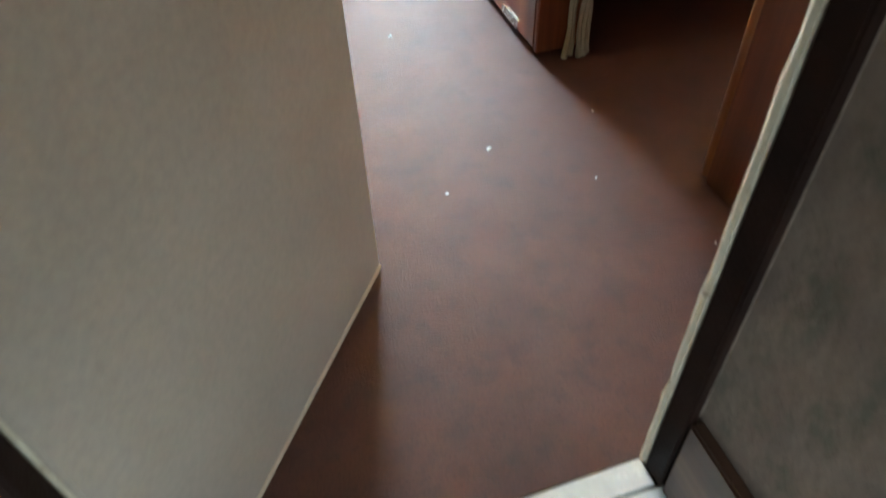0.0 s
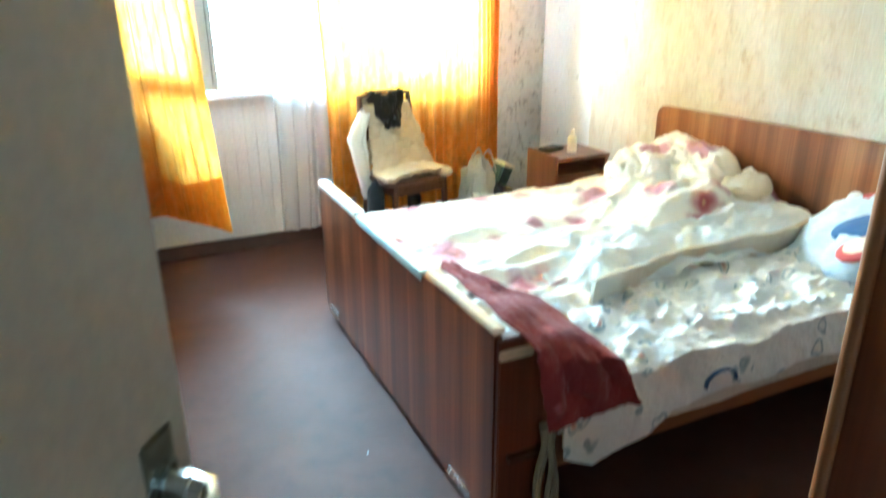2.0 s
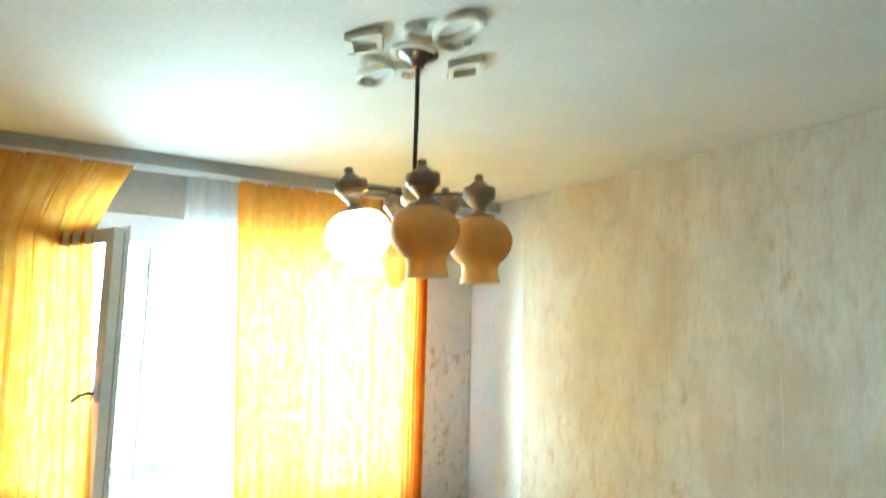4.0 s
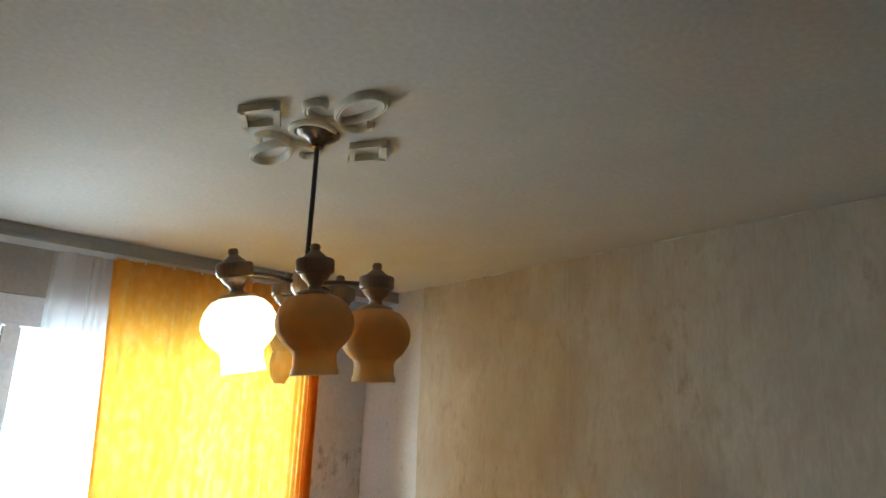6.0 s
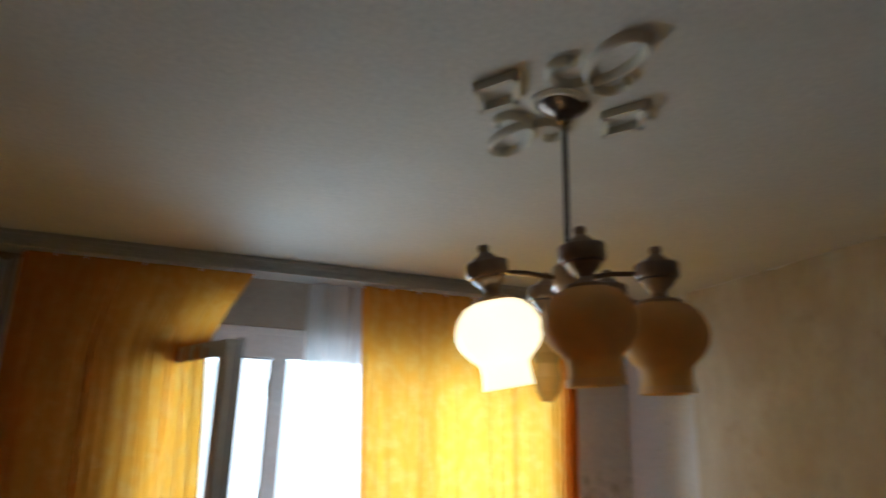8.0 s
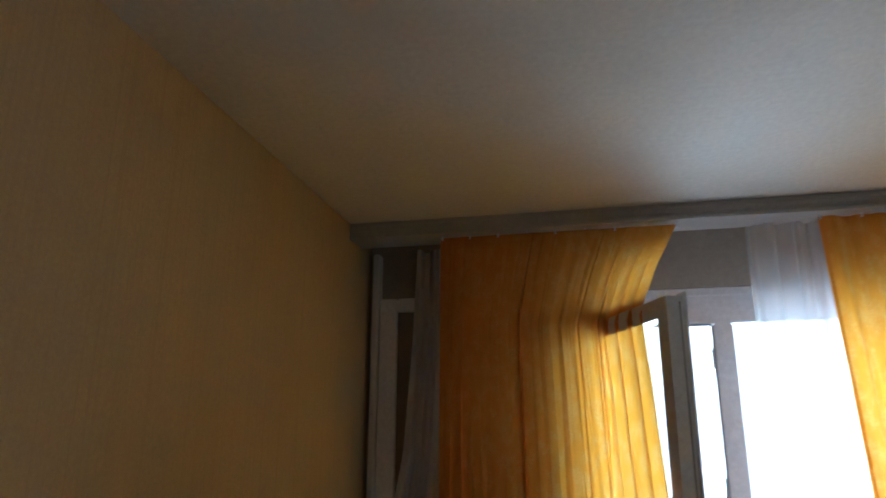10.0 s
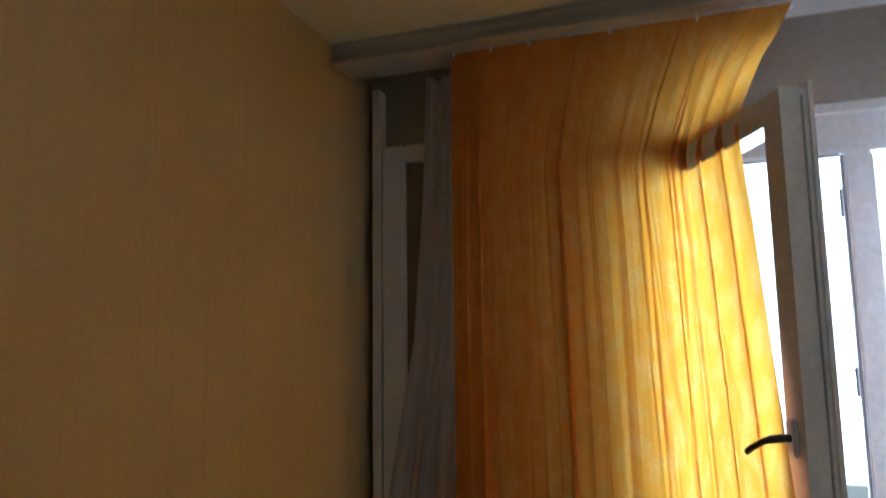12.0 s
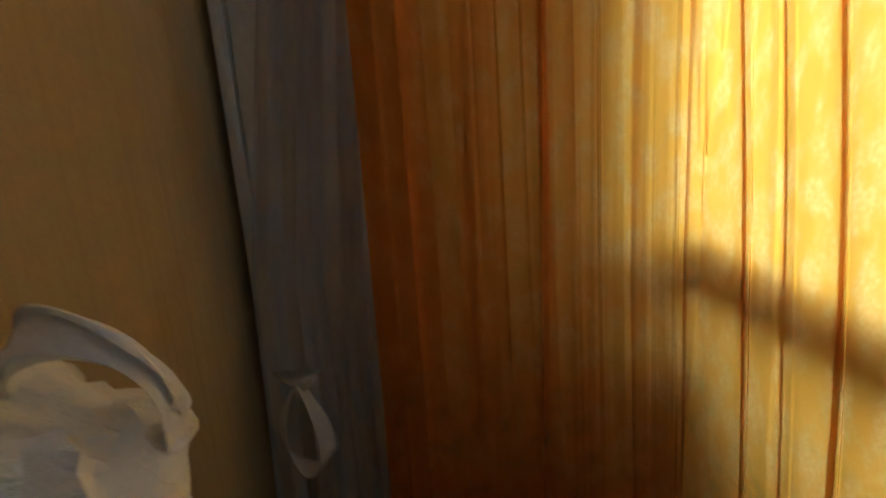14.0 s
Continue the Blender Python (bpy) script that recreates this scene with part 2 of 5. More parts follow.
M_HALL = surface("mottled_hall_plaster", (0.24, 0.17, 0.13), (0.34, 0.25, 0.19), 9.0, 0.8, 0.7, 45, stain=((0.15, 0.13, 0.09), 14.0, 0.5, 0.66))
M_FLOOR = surface("red_brown_carpet", (0.074, 0.025, 0.015), (0.108, 0.040, 0.026), 5.0, 0.55, 0.7, 190, stain=((0.040, 0.020, 0.016), 13.0, 0.50, 0.78), speck=((0.26, 0.19, 0.16), 70.0, 0.66, 0.76), streak=((0.022, 0.011, 0.008), (150, 150, 150)), gloss=0.34)
M_SKIRT = surface("dark_brown_skirting", (0.065, 0.035, 0.022), (0.10, 0.058, 0.036), 8.0, 0.45, 0.2, 90)
M_SKIRT_HALL = veneer("red_brown_skirting_wood", (0.070, 0.032, 0.018), (0.120, 0.058, 0.034), (0.17, 0.09, 0.055), "y", 0.45, 0.1)
M_BOARD = surface("dull_brown_board", (0.20, 0.155, 0.115), (0.29, 0.23, 0.175), 6.0, 0.6, 0.2, 90, streak=((0.13, 0.10, 0.075), (50, 50, 1.5)))
M_TILE = surface("white_floor_tile", (0.70, 0.71, 0.68), (0.80, 0.80, 0.77), 6.0, 0.25, 0.05, 40)
M_GROUT = surface("grey_grout", (0.22, 0.20, 0.17), (0.30, 0.27, 0.23), 12.0, 0.9, 0.4, 90)
M_DOOR = surface("cream_door_paint", (0.41, 0.325, 0.25), (0.49, 0.40, 0.315), 2.0, 0.35, 0.05, 60, stain=((0.40, 0.33, 0.26), 3.0, 0.6, 0.85), coat=0.15)
M_JAMB = surface("dark_brown_jamb_paint", (0.016, 0.008, 0.006), (0.032, 0.015, 0.010), 9.0, 0.6, 0.3, 70, gloss=0.12)
M_JAMB_EDGE = surface("worn_pale_jamb_edge", (0.55, 0.45, 0.30), (0.72, 0.64, 0.48), 22.0, 0.6, 0.5, 90, stain=((0.22, 0.12, 0.07), 18.0, 0.58, 0.66))
M_WALNUT = veneer("walnut_veneer", (0.082, 0.021, 0.009), (0.200, 0.053, 0.018), (0.350, 0.112, 0.040))
M_WALNUT_H = veneer("light_walnut_veneer", (0.12, 0.040, 0.013), (0.24, 0.092, 0.030), (0.40, 0.185, 0.066))
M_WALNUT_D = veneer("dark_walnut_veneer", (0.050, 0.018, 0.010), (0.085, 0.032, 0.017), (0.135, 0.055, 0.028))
M_WARD = veneer("red_walnut_veneer", (0.046, 0.012, 0.005), (0.098, 0.027, 0.009), (0.165, 0.049, 0.017))
M_RAIL = veneer("orange_bed_rail_wood", (0.28, 0.11, 0.04), (0.38, 0.16, 0.06), (0.48, 0.23, 0.10), "x")
M_CHEST = veneer("brown_chest_veneer", (0.065, 0.032, 0.017), (0.11, 0.056, 0.030), (0.165, 0.09, 0.048), "y")
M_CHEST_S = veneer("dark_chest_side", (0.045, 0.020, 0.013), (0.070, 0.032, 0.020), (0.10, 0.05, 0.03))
M_STAND = veneer("red_brown_nightstand_veneer", (0.095, 0.034, 0.015), (0.15, 0.056, 0.023), (0.22, 0.09, 0.04))
M_CHAIR = surface("dark_brown_chair_lacquer", (0.070, 0.028, 0.016), (0.125, 0.052, 0.028), 14.0, 0.3, 0.1, 80, coat=0.3)
# shade of the niche and the set-back plinths, put into the board colour
M_DARK = surface("recess_shade_board", (0.03, 0.014, 0.009), (0.05, 0.022, 0.014), 9.0, 0.6, 0.1, 80)
M_PALE_EDGE = surface("pale_wood_edging", (0.62, 0.47, 0.32), (0.74, 0.60, 0.44), 20.0, 0.5, 0.2, 90)
M_WHITE_EDGE = surface("white_edging_tape", (0.78, 0.77, 0.74), (0.86, 0.85, 0.83), 12.0, 0.45, 0.1, 60)
M_BLUE_EDGE = surface("light_blue_edging_tape", (0.42, 0.62, 0.72), (0.55, 0.74, 0.82), 12.0, 0.4, 0.1, 60)
M_METAL = surface("scratched_chrome", (0.62, 0.62, 0.60), (0.74, 0.74, 0.72), 20.0, 0.25, 0.1, 120, metal=1.0)
M_PLATE = surface("dull_brass_plate", (0.24, 0.21, 0.15), (0.34, 0.31, 0.23), 25.0, 0.42, 0.15, 120, metal=0.8)
M_BLACK_METAL = surface("black_handle_plastic", (0.025, 0.025, 0.028), (0.05, 0.05, 0.055), 20.0, 0.4, 0.1, 90)
M_SEAL = surface("grey_sash_seal", (0.30, 0.31, 0.33), (0.38, 0.39, 0.41), 20.0, 0.6, 0.1, 90)
M_PVC = surface("white_window_plastic", (0.80, 0.82, 0.84), (0.86, 0.88, 0.90), 5.0, 0.35, 0.05, 60)
M_GASKET = surface("grey_rubber_gasket", (0.04, 0.045, 0.05), (0.07, 0.075, 0.08), 20.0, 0.6, 0.1, 90)
M_PELMET = surface("off_white_ceiling_rail", (0.46, 0.45, 0.43), (0.56, 0.55, 0.53), 4.0, 0.4, 0.08, 60)
M_GLASS = glass("window_glass")
M_CURT = cloth("amber_damask_curtain", (0.61, 0.168, 0.006), (0.67, 0.198, 0.009), through_share=0.50, weave=500, crease=0.25, figure=((0.66, 0.215, 0.014), 30.0), pale=((0.96, 0.565, 0.06), 0.50), border=((0.36, 0.125, 0.012), 17.0, 0.66, 0.92), satin=0.42)
M_SHEER = cloth("white_sheer_net", (0.80, 0.80, 0.80), (0.86, 0.86, 0.86), through_share=0.5, clear=0.5, weave=600)
M_SHEER2 = cloth("greyed_sheer_net", (0.72, 0.73, 0.76), (0.80, 0.81, 0.84), through_share=0.35, clear=0.12, weave=600)
M_PLASTER = surface("ivory_foam_ornament", (0.70, 0.65, 0.53), (0.80, 0.75, 0.63), 14.0, 0.7, 0.15, 90)
M_BRONZE = surface("dark_bronze_canopy", (0.10, 0.07, 0.05), (0.17, 0.12, 0.09), 16.0, 0.3, 0.1, 100, metal=0.85)
M_ROD = surface("black_brown_rod", (0.030, 0.020, 0.016), (0.05, 0.034, 0.026), 20.0, 0.35, 0.05, 100, metal=0.4)
M_CAPWOOD = veneer("brown_turned_wood", (0.17, 0.10, 0.055), (0.27, 0.17, 0.095), (0.38, 0.25, 0.15), "z", 0.3, 0.4)
M_CAPDARK = veneer("dark_turned_wood", (0.11, 0.065, 0.04), (0.18, 0.11, 0.065), (0.26, 0.165, 0.10), "z", 0.3, 0.4)
M_OPAL = milk_glass("amber_opal_glass", (0.92, 0.69, 0.31))
M_OPAL_RIM = milk_glass("pale_amber_rim_glass", (0.90, 0.72, 0.42))
M_OPAL_LIT = milk_glass("lit_opal_glass", (0.90, 0.80, 0.58), 13.0)
M_AMBER = glass("cut_amber_glass", (1.0, 0.90, 0.66), 0.08, body=(0.88, 0.68, 0.36))
M_SHEET = cloth("cream_floral_bedding", (0.82, 0.79, 0.71), (0.88, 0.86, 0.80), print_stops=[(0.28, 0.44, (0.50, 0.23, 0.28), 0.42), (0.14, 0.26, (0.36, 0.08, 0.10), 0.80), (0.03, 0.10, (0.62, 0.40, 0.20), 0.30)], print_scale=5.2, crease=0.7)
M_SHEET2 = cloth("white_printed_sheet", (0.84, 0.88, 0.90), (0.89, 0.91, 0.92), print_stops=[(0.30, 0.36, (0.30, 0.42, 0.50), 0.40), (0.20, 0.27, (0.84, 0.86, 0.86), 0.40), (0.10, 0.20, (0.58, 0.36, 0.33), 0.66)], print_scale=12.0, crease=0.7)
M_TICKING = cloth("grey_white_mattress_cloth", (0.60, 0.58, 0.52), (0.70, 0.68, 0.62), print_stops=[(0.10, 0.22, (0.12, 0.16, 0.20), 0.72)], print_scale=9.0, crease=0.5)
M_BEIGE = cloth("beige_blanket_cloth", (0.58, 0.52, 0.40), (0.68, 0.62, 0.50), weave=200, crease=0.6)
M_PALEBLUE = cloth("pale_blue_cotton", (0.54, 0.67, 0.80), (0.72, 0.81, 0.88), crease=0.6)
M_WHITEBLUE = cloth("bluish_white_cotton", (0.72, 0.79, 0.82), (0.84, 0.86, 0.85), crease=0.8)
M_NAVY = cloth("navy_blue_print", (0.05, 0.11, 0.25), (0.08, 0.16, 0.32), crease=0.3)
M_REDPRINT = cloth("red_print", (0.42, 0.08, 0.08), (0.50, 0.11, 0.10), crease=0.3)
M_CREAM = cloth("cream_print", (0.72, 0.66, 0.52), (0.80, 0.74, 0.60), crease=0.3)
M_MAROON = cloth("maroon_wool_cloth", (0.15, 0.020, 0.025), (0.24, 0.036, 0.040), weave=220, crease=0.8, print_stops=[(0.12, 0.24, (0.36, 0.10, 0.11), 0.7)], print_scale=12.0)
M_KHAKI = cloth("khaki_tied_cloth", (0.20, 0.18, 0.13), (0.30, 0.27, 0.20), weave=200, crease=0.8)
M_COAT = cloth("cream_fleece_coat", (0.40, 0.32, 0.21), (0.56, 0.47, 0.33), weave=90, crease=1.0)
M_WHITECLOTH = cloth("white_shirt_cotton", (0.72, 0.73, 0.73), (0.82, 0.83, 0.83), crease=0.6)
M_BLACKFUR = cloth("black_knit", (0.010, 0.009, 0.008), (0.022, 0.020, 0.018), weave=120, crease=1.0)
M_DARKCLOTH = cloth("dark_trouser_cloth", (0.010, 0.012, 0.015), (0.018, 0.021, 0.026), crease=0.5)
M_CHECK = cloth("black_white_woven_bag", (0.55, 0.56, 0.54), (0.66, 0.66, 0.64), print_stops=[(0.16, 0.24, (0.03, 0.035, 0.04), 0.35)], print_scale=30.0, crease=0.4)
M_TEAL = surface("teal_plastic", (0.08, 0.14, 0.14), (0.12, 0.20, 0.20), 8.0, 0.3, 0.1, 60)
M_CARRIER = cloth("greyed_carrier_bag_film", (0.50, 0.52, 0.50), (0.66, 0.67, 0.64), through_share=0.3, weave=60, crease=0.9)
M_PLASTIC = cloth("white_carrier_bag_film", (0.84, 0.84, 0.87), (0.90, 0.89, 0.90), through_share=0.2, weave=60, crease=0.9)
M_BOTTLE = glass("blue_bottle_plastic", (0.62, 0.90, 0.95), 0.10, body=(0.10, 0.42, 0.52))
M_PLASTIC.node_tree.nodes["Principled BSDF"].inputs["Specular IOR Level"].default_value = 0.8
M_PLASTIC.node_tree.nodes["Principled BSDF"].inputs["Roughness"].default_value = 0.35
M_BLUECAP = surface("blue_bottle_cap", (0.010, 0.190, 0.420), (0.015, 0.25, 0.52), 14.0, 0.35, 0.1, 80)
M_BLACKBOX = surface("black_plastic_case", (0.014, 0.015, 0.018), (0.03, 0.031, 0.035), 10.0, 0.35, 0.1, 80)
M_IVORY = surface("ivory_plastic_bottle", (0.74, 0.70, 0.55), (0.82, 0.78, 0.64), 12.0, 0.35, 0.05, 60)
M_REDPACK = surface("red_white_packaging", (0.55, 0.08, 0.06), (0.80, 0.76, 0.72), 16.0, 0.3, 0.2, 50, coat=0.3)
M_GREENBOX = surface("pale_green_soap_box", (0.28, 0.45, 0.35), (0.40, 0.57, 0.46), 12.0, 0.4, 0.1, 70)
M_BROWNBOX = surface("brown_wooden_stick", (0.15, 0.09, 0.05), (0.22, 0.14, 0.08), 18.0, 0.5, 0.2, 90)
M_GROUND = surface("far_ground", (0.16, 0.17, 0.12), (0.24, 0.24, 0.19), 0.05, 0.9, 0.2, 1.0)
# added backdrop panel: its emission stands in for the overexposed sky
M_FAR = bpy.data.materials.new("glowing_sky_panel")
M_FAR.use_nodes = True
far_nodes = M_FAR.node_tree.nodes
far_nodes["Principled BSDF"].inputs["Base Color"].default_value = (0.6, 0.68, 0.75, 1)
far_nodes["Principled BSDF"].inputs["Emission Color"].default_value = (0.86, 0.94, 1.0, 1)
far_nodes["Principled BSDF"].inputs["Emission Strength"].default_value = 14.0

# ---------- building helpers ----------
def mesh_of(name, bm, material, smooth=False):
    me = bpy.data.meshes.new(name)
    bmesh.ops.recalc_face_normals(bm, faces=bm.faces[:])
    bm.to_mesh(me)
    bm.free()
    me.materials.append(material)
    if smooth:
        me.polygons.foreach_set("use_smooth", [True] * len(me.polygons))
        me.set_sharp_from_angle(angle=radians(42))
    return me

def part(name, bm, material, parent=None, label="", smooth=False):
    ob = new(name, mesh_of(name, bm, material, smooth))
    if parent:
        ob.parent = parent
    if label:
        ob["label"] = label
    return ob

def thing(name, m, label, category, group=""):
    ob = new(name)
    ob.matrix_world = m
    return tagged(ob, label, category, group)

def block(bm, x0, x1, y0, y1, z0, z1, bevel=0.0, m=None):
    r = bmesh.ops.create_cube(bm, size=1)
    for v in r["verts"]:
        v.co = ((x0 + x1) / 2 + v.co.x * (x1 - x0), (y0 + y1) / 2 + v.co.y * (y1 - y0), (z0 + z1) / 2 + v.co.z * (z1 - z0))
    vs = r["verts"]
    if bevel:
        es = list({e for v in vs for e in v.link_edges})
        out = bmesh.ops.bevel(bm, geom=es, offset=bevel, segments=2, affect="EDGES")
        vs = list({v for f in out["faces"] for v in f.verts} | {v for v in vs if v.is_valid})
    if m:
        bmesh.ops.transform(bm, matrix=m, verts=vs)
    return bm

def boxes(*rows, bevel=0.0):
    bm = bmesh.new()
    for r in rows:
        block(bm, *r, bevel=bevel)
    return bm

def lathe(profile, n=28, cx=0.0, cy=0.0, bm=None):
    """Turned shape from (radius, z) pairs."""
    bm = bm or bmesh.new()
    rings = []
    for r, z in profile:
        rings.append([bm.verts.new((cx + r * math.cos(2 * math.pi * k / n), cy + r * math.sin(2 * math.pi * k / n), z)) for k in range(n)])
    for a, b in zip(rings, rings[1:]):
        for k in range(n):
            bm.faces.new((a[k], a[(k + 1) % n], b[(k + 1) % n], b[k]))
    for ring, r in ((rings[0], profile[0][0]), (rings[-1], profile[-1][0])):
        if r > 0.0 and r < 0.004:
            bm.faces.new(ring)
    return bm

def shell(profile, thick):
    """Closed wall for a hollow turned shape."""
    return profile + [(max(0.001, r - thick), z) for r, z in reversed(profile)]

def tube(points, radius, n=10, bm=None, squash=1.0):
    """A round or flattened bar along a line of points."""
    bm = bm or bmesh.new()
    pts = [Vector(p) for p in points]
    rings = []
    side = None
    for i, p in enumerate(pts):
        d = (pts[min(i + 1, len(pts) - 1)] - pts[max(i - 1, 0)]).normalized()
        ref = side if side else (Vector((0, 0, 1)) if abs(d.z) < 0.9 else Vector((1, 0, 0)))
        u = d.cross(ref)
        if u.length < 1e-4:
            u = d.cross(Vector((0, 1, 0)))
        u.normalize()
        w = d.cross(u).normalized()
        side = (w * -1) if side is None else side
        r = radius(i / (len(pts) - 1)) if callable(radius) else radius
        rings.append([bm.verts.new(p + u * r * math.cos(2 * math.pi * k / n) + w * r * squash * math.sin(2 * math.pi * k / n)) for k in range(n)])
    for a, b in zip(rings, rings[1:]):
        for k in range(n):
            bm.faces.new((a[k], a[(k + 1) % n], b[(k + 1) % n], b[k]))
    bm.faces.new(rings[0])
    bm.faces.new(list(reversed(rings[-1])))
    return bm

def sheet(fn, nu, nv, thick=0.0, bm=None):
    """A cloth sheet from fn(u, v); with thick it gets a second face and closed edges."""
    bm = bm or bmesh.new()
    g = [[bm.verts.new(fn(i / nu, j / nv)) for j in range(nv + 1)] for i in range(nu + 1)]
    fs = [bm.faces.new((g[i][j], g[i + 1][j], g[i + 1][j + 1], g[i][j + 1])) for i in range(nu) for j in range(nv)]
    if thick:
        bm.normal_update()
        low = [[bm.verts.new(v.co - v.normal * thick) for v in col] for col in g]
        for i in range(nu):
            for j in range(nv):
                bm.faces.new((low[i][j + 1], low[i + 1][j + 1], low[i + 1][j], low[i][j]))
        rim = [(i, 0) for i in range(nu)] + [(nu, j) for j in range(nv)] + [(i, nv) for i in range(nu, 0, -1)] + [(0, j) for j in range(nv, 0, -1)]
        for (i, j), (k, l) in zip(rim, rim[1:] + rim[:1]):
            bm.faces.new((g[i][j], low[i][j], low[k][l], g[k][l]))
    return bm

def fbm(x, y, z=0.0, k=4):
    return noise.fractal(Vector((x, y, z)), 0.9, 2.0, k)

def step(a, b, x):
    t = min(1.0, max(0.0, (x - a) / (b - a)))
    return t * t * (3 - 2 * t)

def lerp(rows, x):
    for (x0, y0), (x1, y1) in zip(rows, rows[1:]):
        if x <= x1:
            return y0 + (y1 - y0) * max(0.0, (x - x0) / (x1 - x0))
    return rows[-1][1]

def blob(rx, ry, rz, rough=0.15, freq=4.0, seed=0.0, flat=None, n=3, dent=0.0):
    """A soft lump: an ellipsoid with folds, flat at its base."""
    bm = bmesh.new()
    bmesh.ops.create_icosphere(bm, subdivisions=n, radius=1.0)
    for v in bm.verts:
        d = v.co.normalized()
        k = 1 + rough * fbm(d.x * freq + seed, d.y * freq, d.z * freq) + dent * abs(math.sin(5 * math.atan2(d.y, d.x) + seed)) * -0.5
        v.co = Vector((d.x * rx * k, d.y * ry * k, d.z * rz * k))
        if flat is not None and v.co.z < flat:
            v.co.z = flat
    return bm

def folds(x, y, seed, run=1.0):
    """Sharp little ridges of creased cloth."""
    r = 0.0
    for f, g in ((2.4, 1.0), (5.0, 0.55), (10.0, 0.18)):
        r += g * math.exp(-(noise.fractal(Vector((x * f * run, y * f * 1.4, seed + f)), 1.0, 2.0, 2) / 0.16) ** 2)
    return r

def pillow(bm, rx, ry, rz, seed=0.0, n=44, fold=0.16):
    """A stuffed pillow: two bulged sheets that meet in a seam."""
    def side(s):
        def fn(u, v):
            a, b = 2 * u - 1, 2 * v - 1
            h = max(0.0, (1 - a ** 4) * (1 - b ** 4)) ** 0.6
            h *= 1 + 0.30 * fbm(a * 2.2 + seed, b * 2.2, s) + 0.22 * (0.5 - abs(fbm(a * 3.1 + seed, b * 3.6, s + 4.0)))
            h *= 1 + fold * (folds(a * 0.35 + seed, b * 0.35, seed) - 0.5)
            pinch = 1 - 0.06 * (1 - abs(a)) * (b * b) - 0.06 * (1 - abs(b)) * (a * a)
            return (a * rx * pinch * (1 - 0.36 * b ** 4), b * ry * pinch * (1 - 0.36 * a ** 4), s * rz * h)
        return fn
    sheet(side(1), n, n, bm=bm)
    sheet(side(-1), n, n, bm=bm)
    bmesh.ops.remove_doubles(bm, verts=bm.verts[:], dist=0.0008)
    return bm

def setting(name, bm, material, label, smooth=False):
    return tagged(part(name, bm, material, smooth=smooth), label, "", "", "structure")

# ---------- the room ----------
XL, XR, YD, Y1, H = -0.42, 2.89, 0.665, 4.64, 2.55
DX0, DX1, DTOP, YH = -0.12, 0.726, 2.02, 0.603       # door opening, hall face of its wall
WX0, WX1, WZ0, WZ1 = 0.44, 2.36, 0.93, 2.295         # window opening

setting("floor", boxes((XL, XR, YD, Y1, -0.12, 0.0)), M_FLOOR, "worn red-brown carpet floor with pale lint specks")
setting("ceiling", boxes((XL - 0.2, XR + 0.2, YH, Y1 + 0.3, H, H + 0.15), (-1.0, 1.1, -1.5, YH, H, H + 0.15)), M_CEIL, "off-white painted ceiling with soft brush marks")
setting("wall_left", boxes((XL - 0.2, XL, YH, Y1 + 0.3, -0.12, H)), M_WALL_L, "ochre wallpapered wall with fine vertical lines")
wall_right = setting("wall_right", boxes((XR + 0.006, XR + 0.2, YH, Y1 + 0.3, -0.12, H)), M_WALL_BARE, "bare white plaster wall under peeling beige wallpaper")

def paper_strip(y0, y1, seed, ragged=False):
    """One loose length of wallpaper, blistered, torn along its top edge."""
    def fn(u, v):
        ya = y0 + (0.014 * fbm(v * 4, 3.0) + 0.007 * fbm(v * 17, 1.0) if ragged else 0.0012 * fbm(v * 6, seed))
        y = ya + u * (y1 - ya)
        top = H - 0.002 - 0.010 * max(0.0, fbm(y * 5, 2.0)) - 0.005 * max(0.0, fbm(y * 19, 5.0))
        z = 0.07 + v * (top - 0.07)
        blister = 0.0030 * max(0.0, fbm(y * 6, z * 2.0, 8.0)) + 0.0016 * max(0.0, fbm(y * 16, z * 4.5, 3.0)) + 0.0010 * max(0.0, 1 - abs(fbm(y * 9, z * 1.3, 6.0)) * 7)
        lift = 0.0022 * (step(0.97, 1.0, u) + step(0.03, 0.0, u)) * max(0.0, fbm(z * 3.0, seed)) + 0.006 * step(0.985, 1.0, v) * max(0.0, fbm(y * 8, seed + 2))
        return (XR + 0.0035 - blister - lift, y, z)
    return sheet(fn, 44, 190, thick=0.0012)

for k in range(7):
    y1 = 4.11 - 0.525 * k
    part("wallpaper_strip", paper_strip(y1 if k == 0 else y1 - 0.0015, max(YD, y1 - 0.525), 3.0 + k, k == 0), M_WALL_R, wall_right, "beige peeling wallpaper with brown damp stains", True)
setting("wall_window_right", boxes((WX1, XR, Y1, Y1 + 0.3, -0.12, H)), M_WALL_W, "grey white plaster window wall spotted with mould")
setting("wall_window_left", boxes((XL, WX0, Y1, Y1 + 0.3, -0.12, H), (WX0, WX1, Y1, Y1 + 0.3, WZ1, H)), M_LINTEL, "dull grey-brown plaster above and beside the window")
wall_parapet = setting("wall_parapet", boxes((WX0, WX1, Y1, Y1 + 0.3, -0.12, WZ0)), M_PANEL, "white painted wall below the window sill")
setting("wall_door", boxes((XL, DX0 - 0.03, YH, YD, 0, H), (DX1 + 0.022, XR, YH, YD, 0, H), (DX0 - 0.03, DX1 + 0.022, YH, YD, DTOP + 0.03, H)), M_HALL, "mottled brown plaster wall beside the doorway")
panel_mesh = mesh_of("board", boxes((0.0006, 0.0594, Y1 - 0.012, Y1 - 0.001, 0.078, 0.87), bevel=0.0025), M_PANEL)
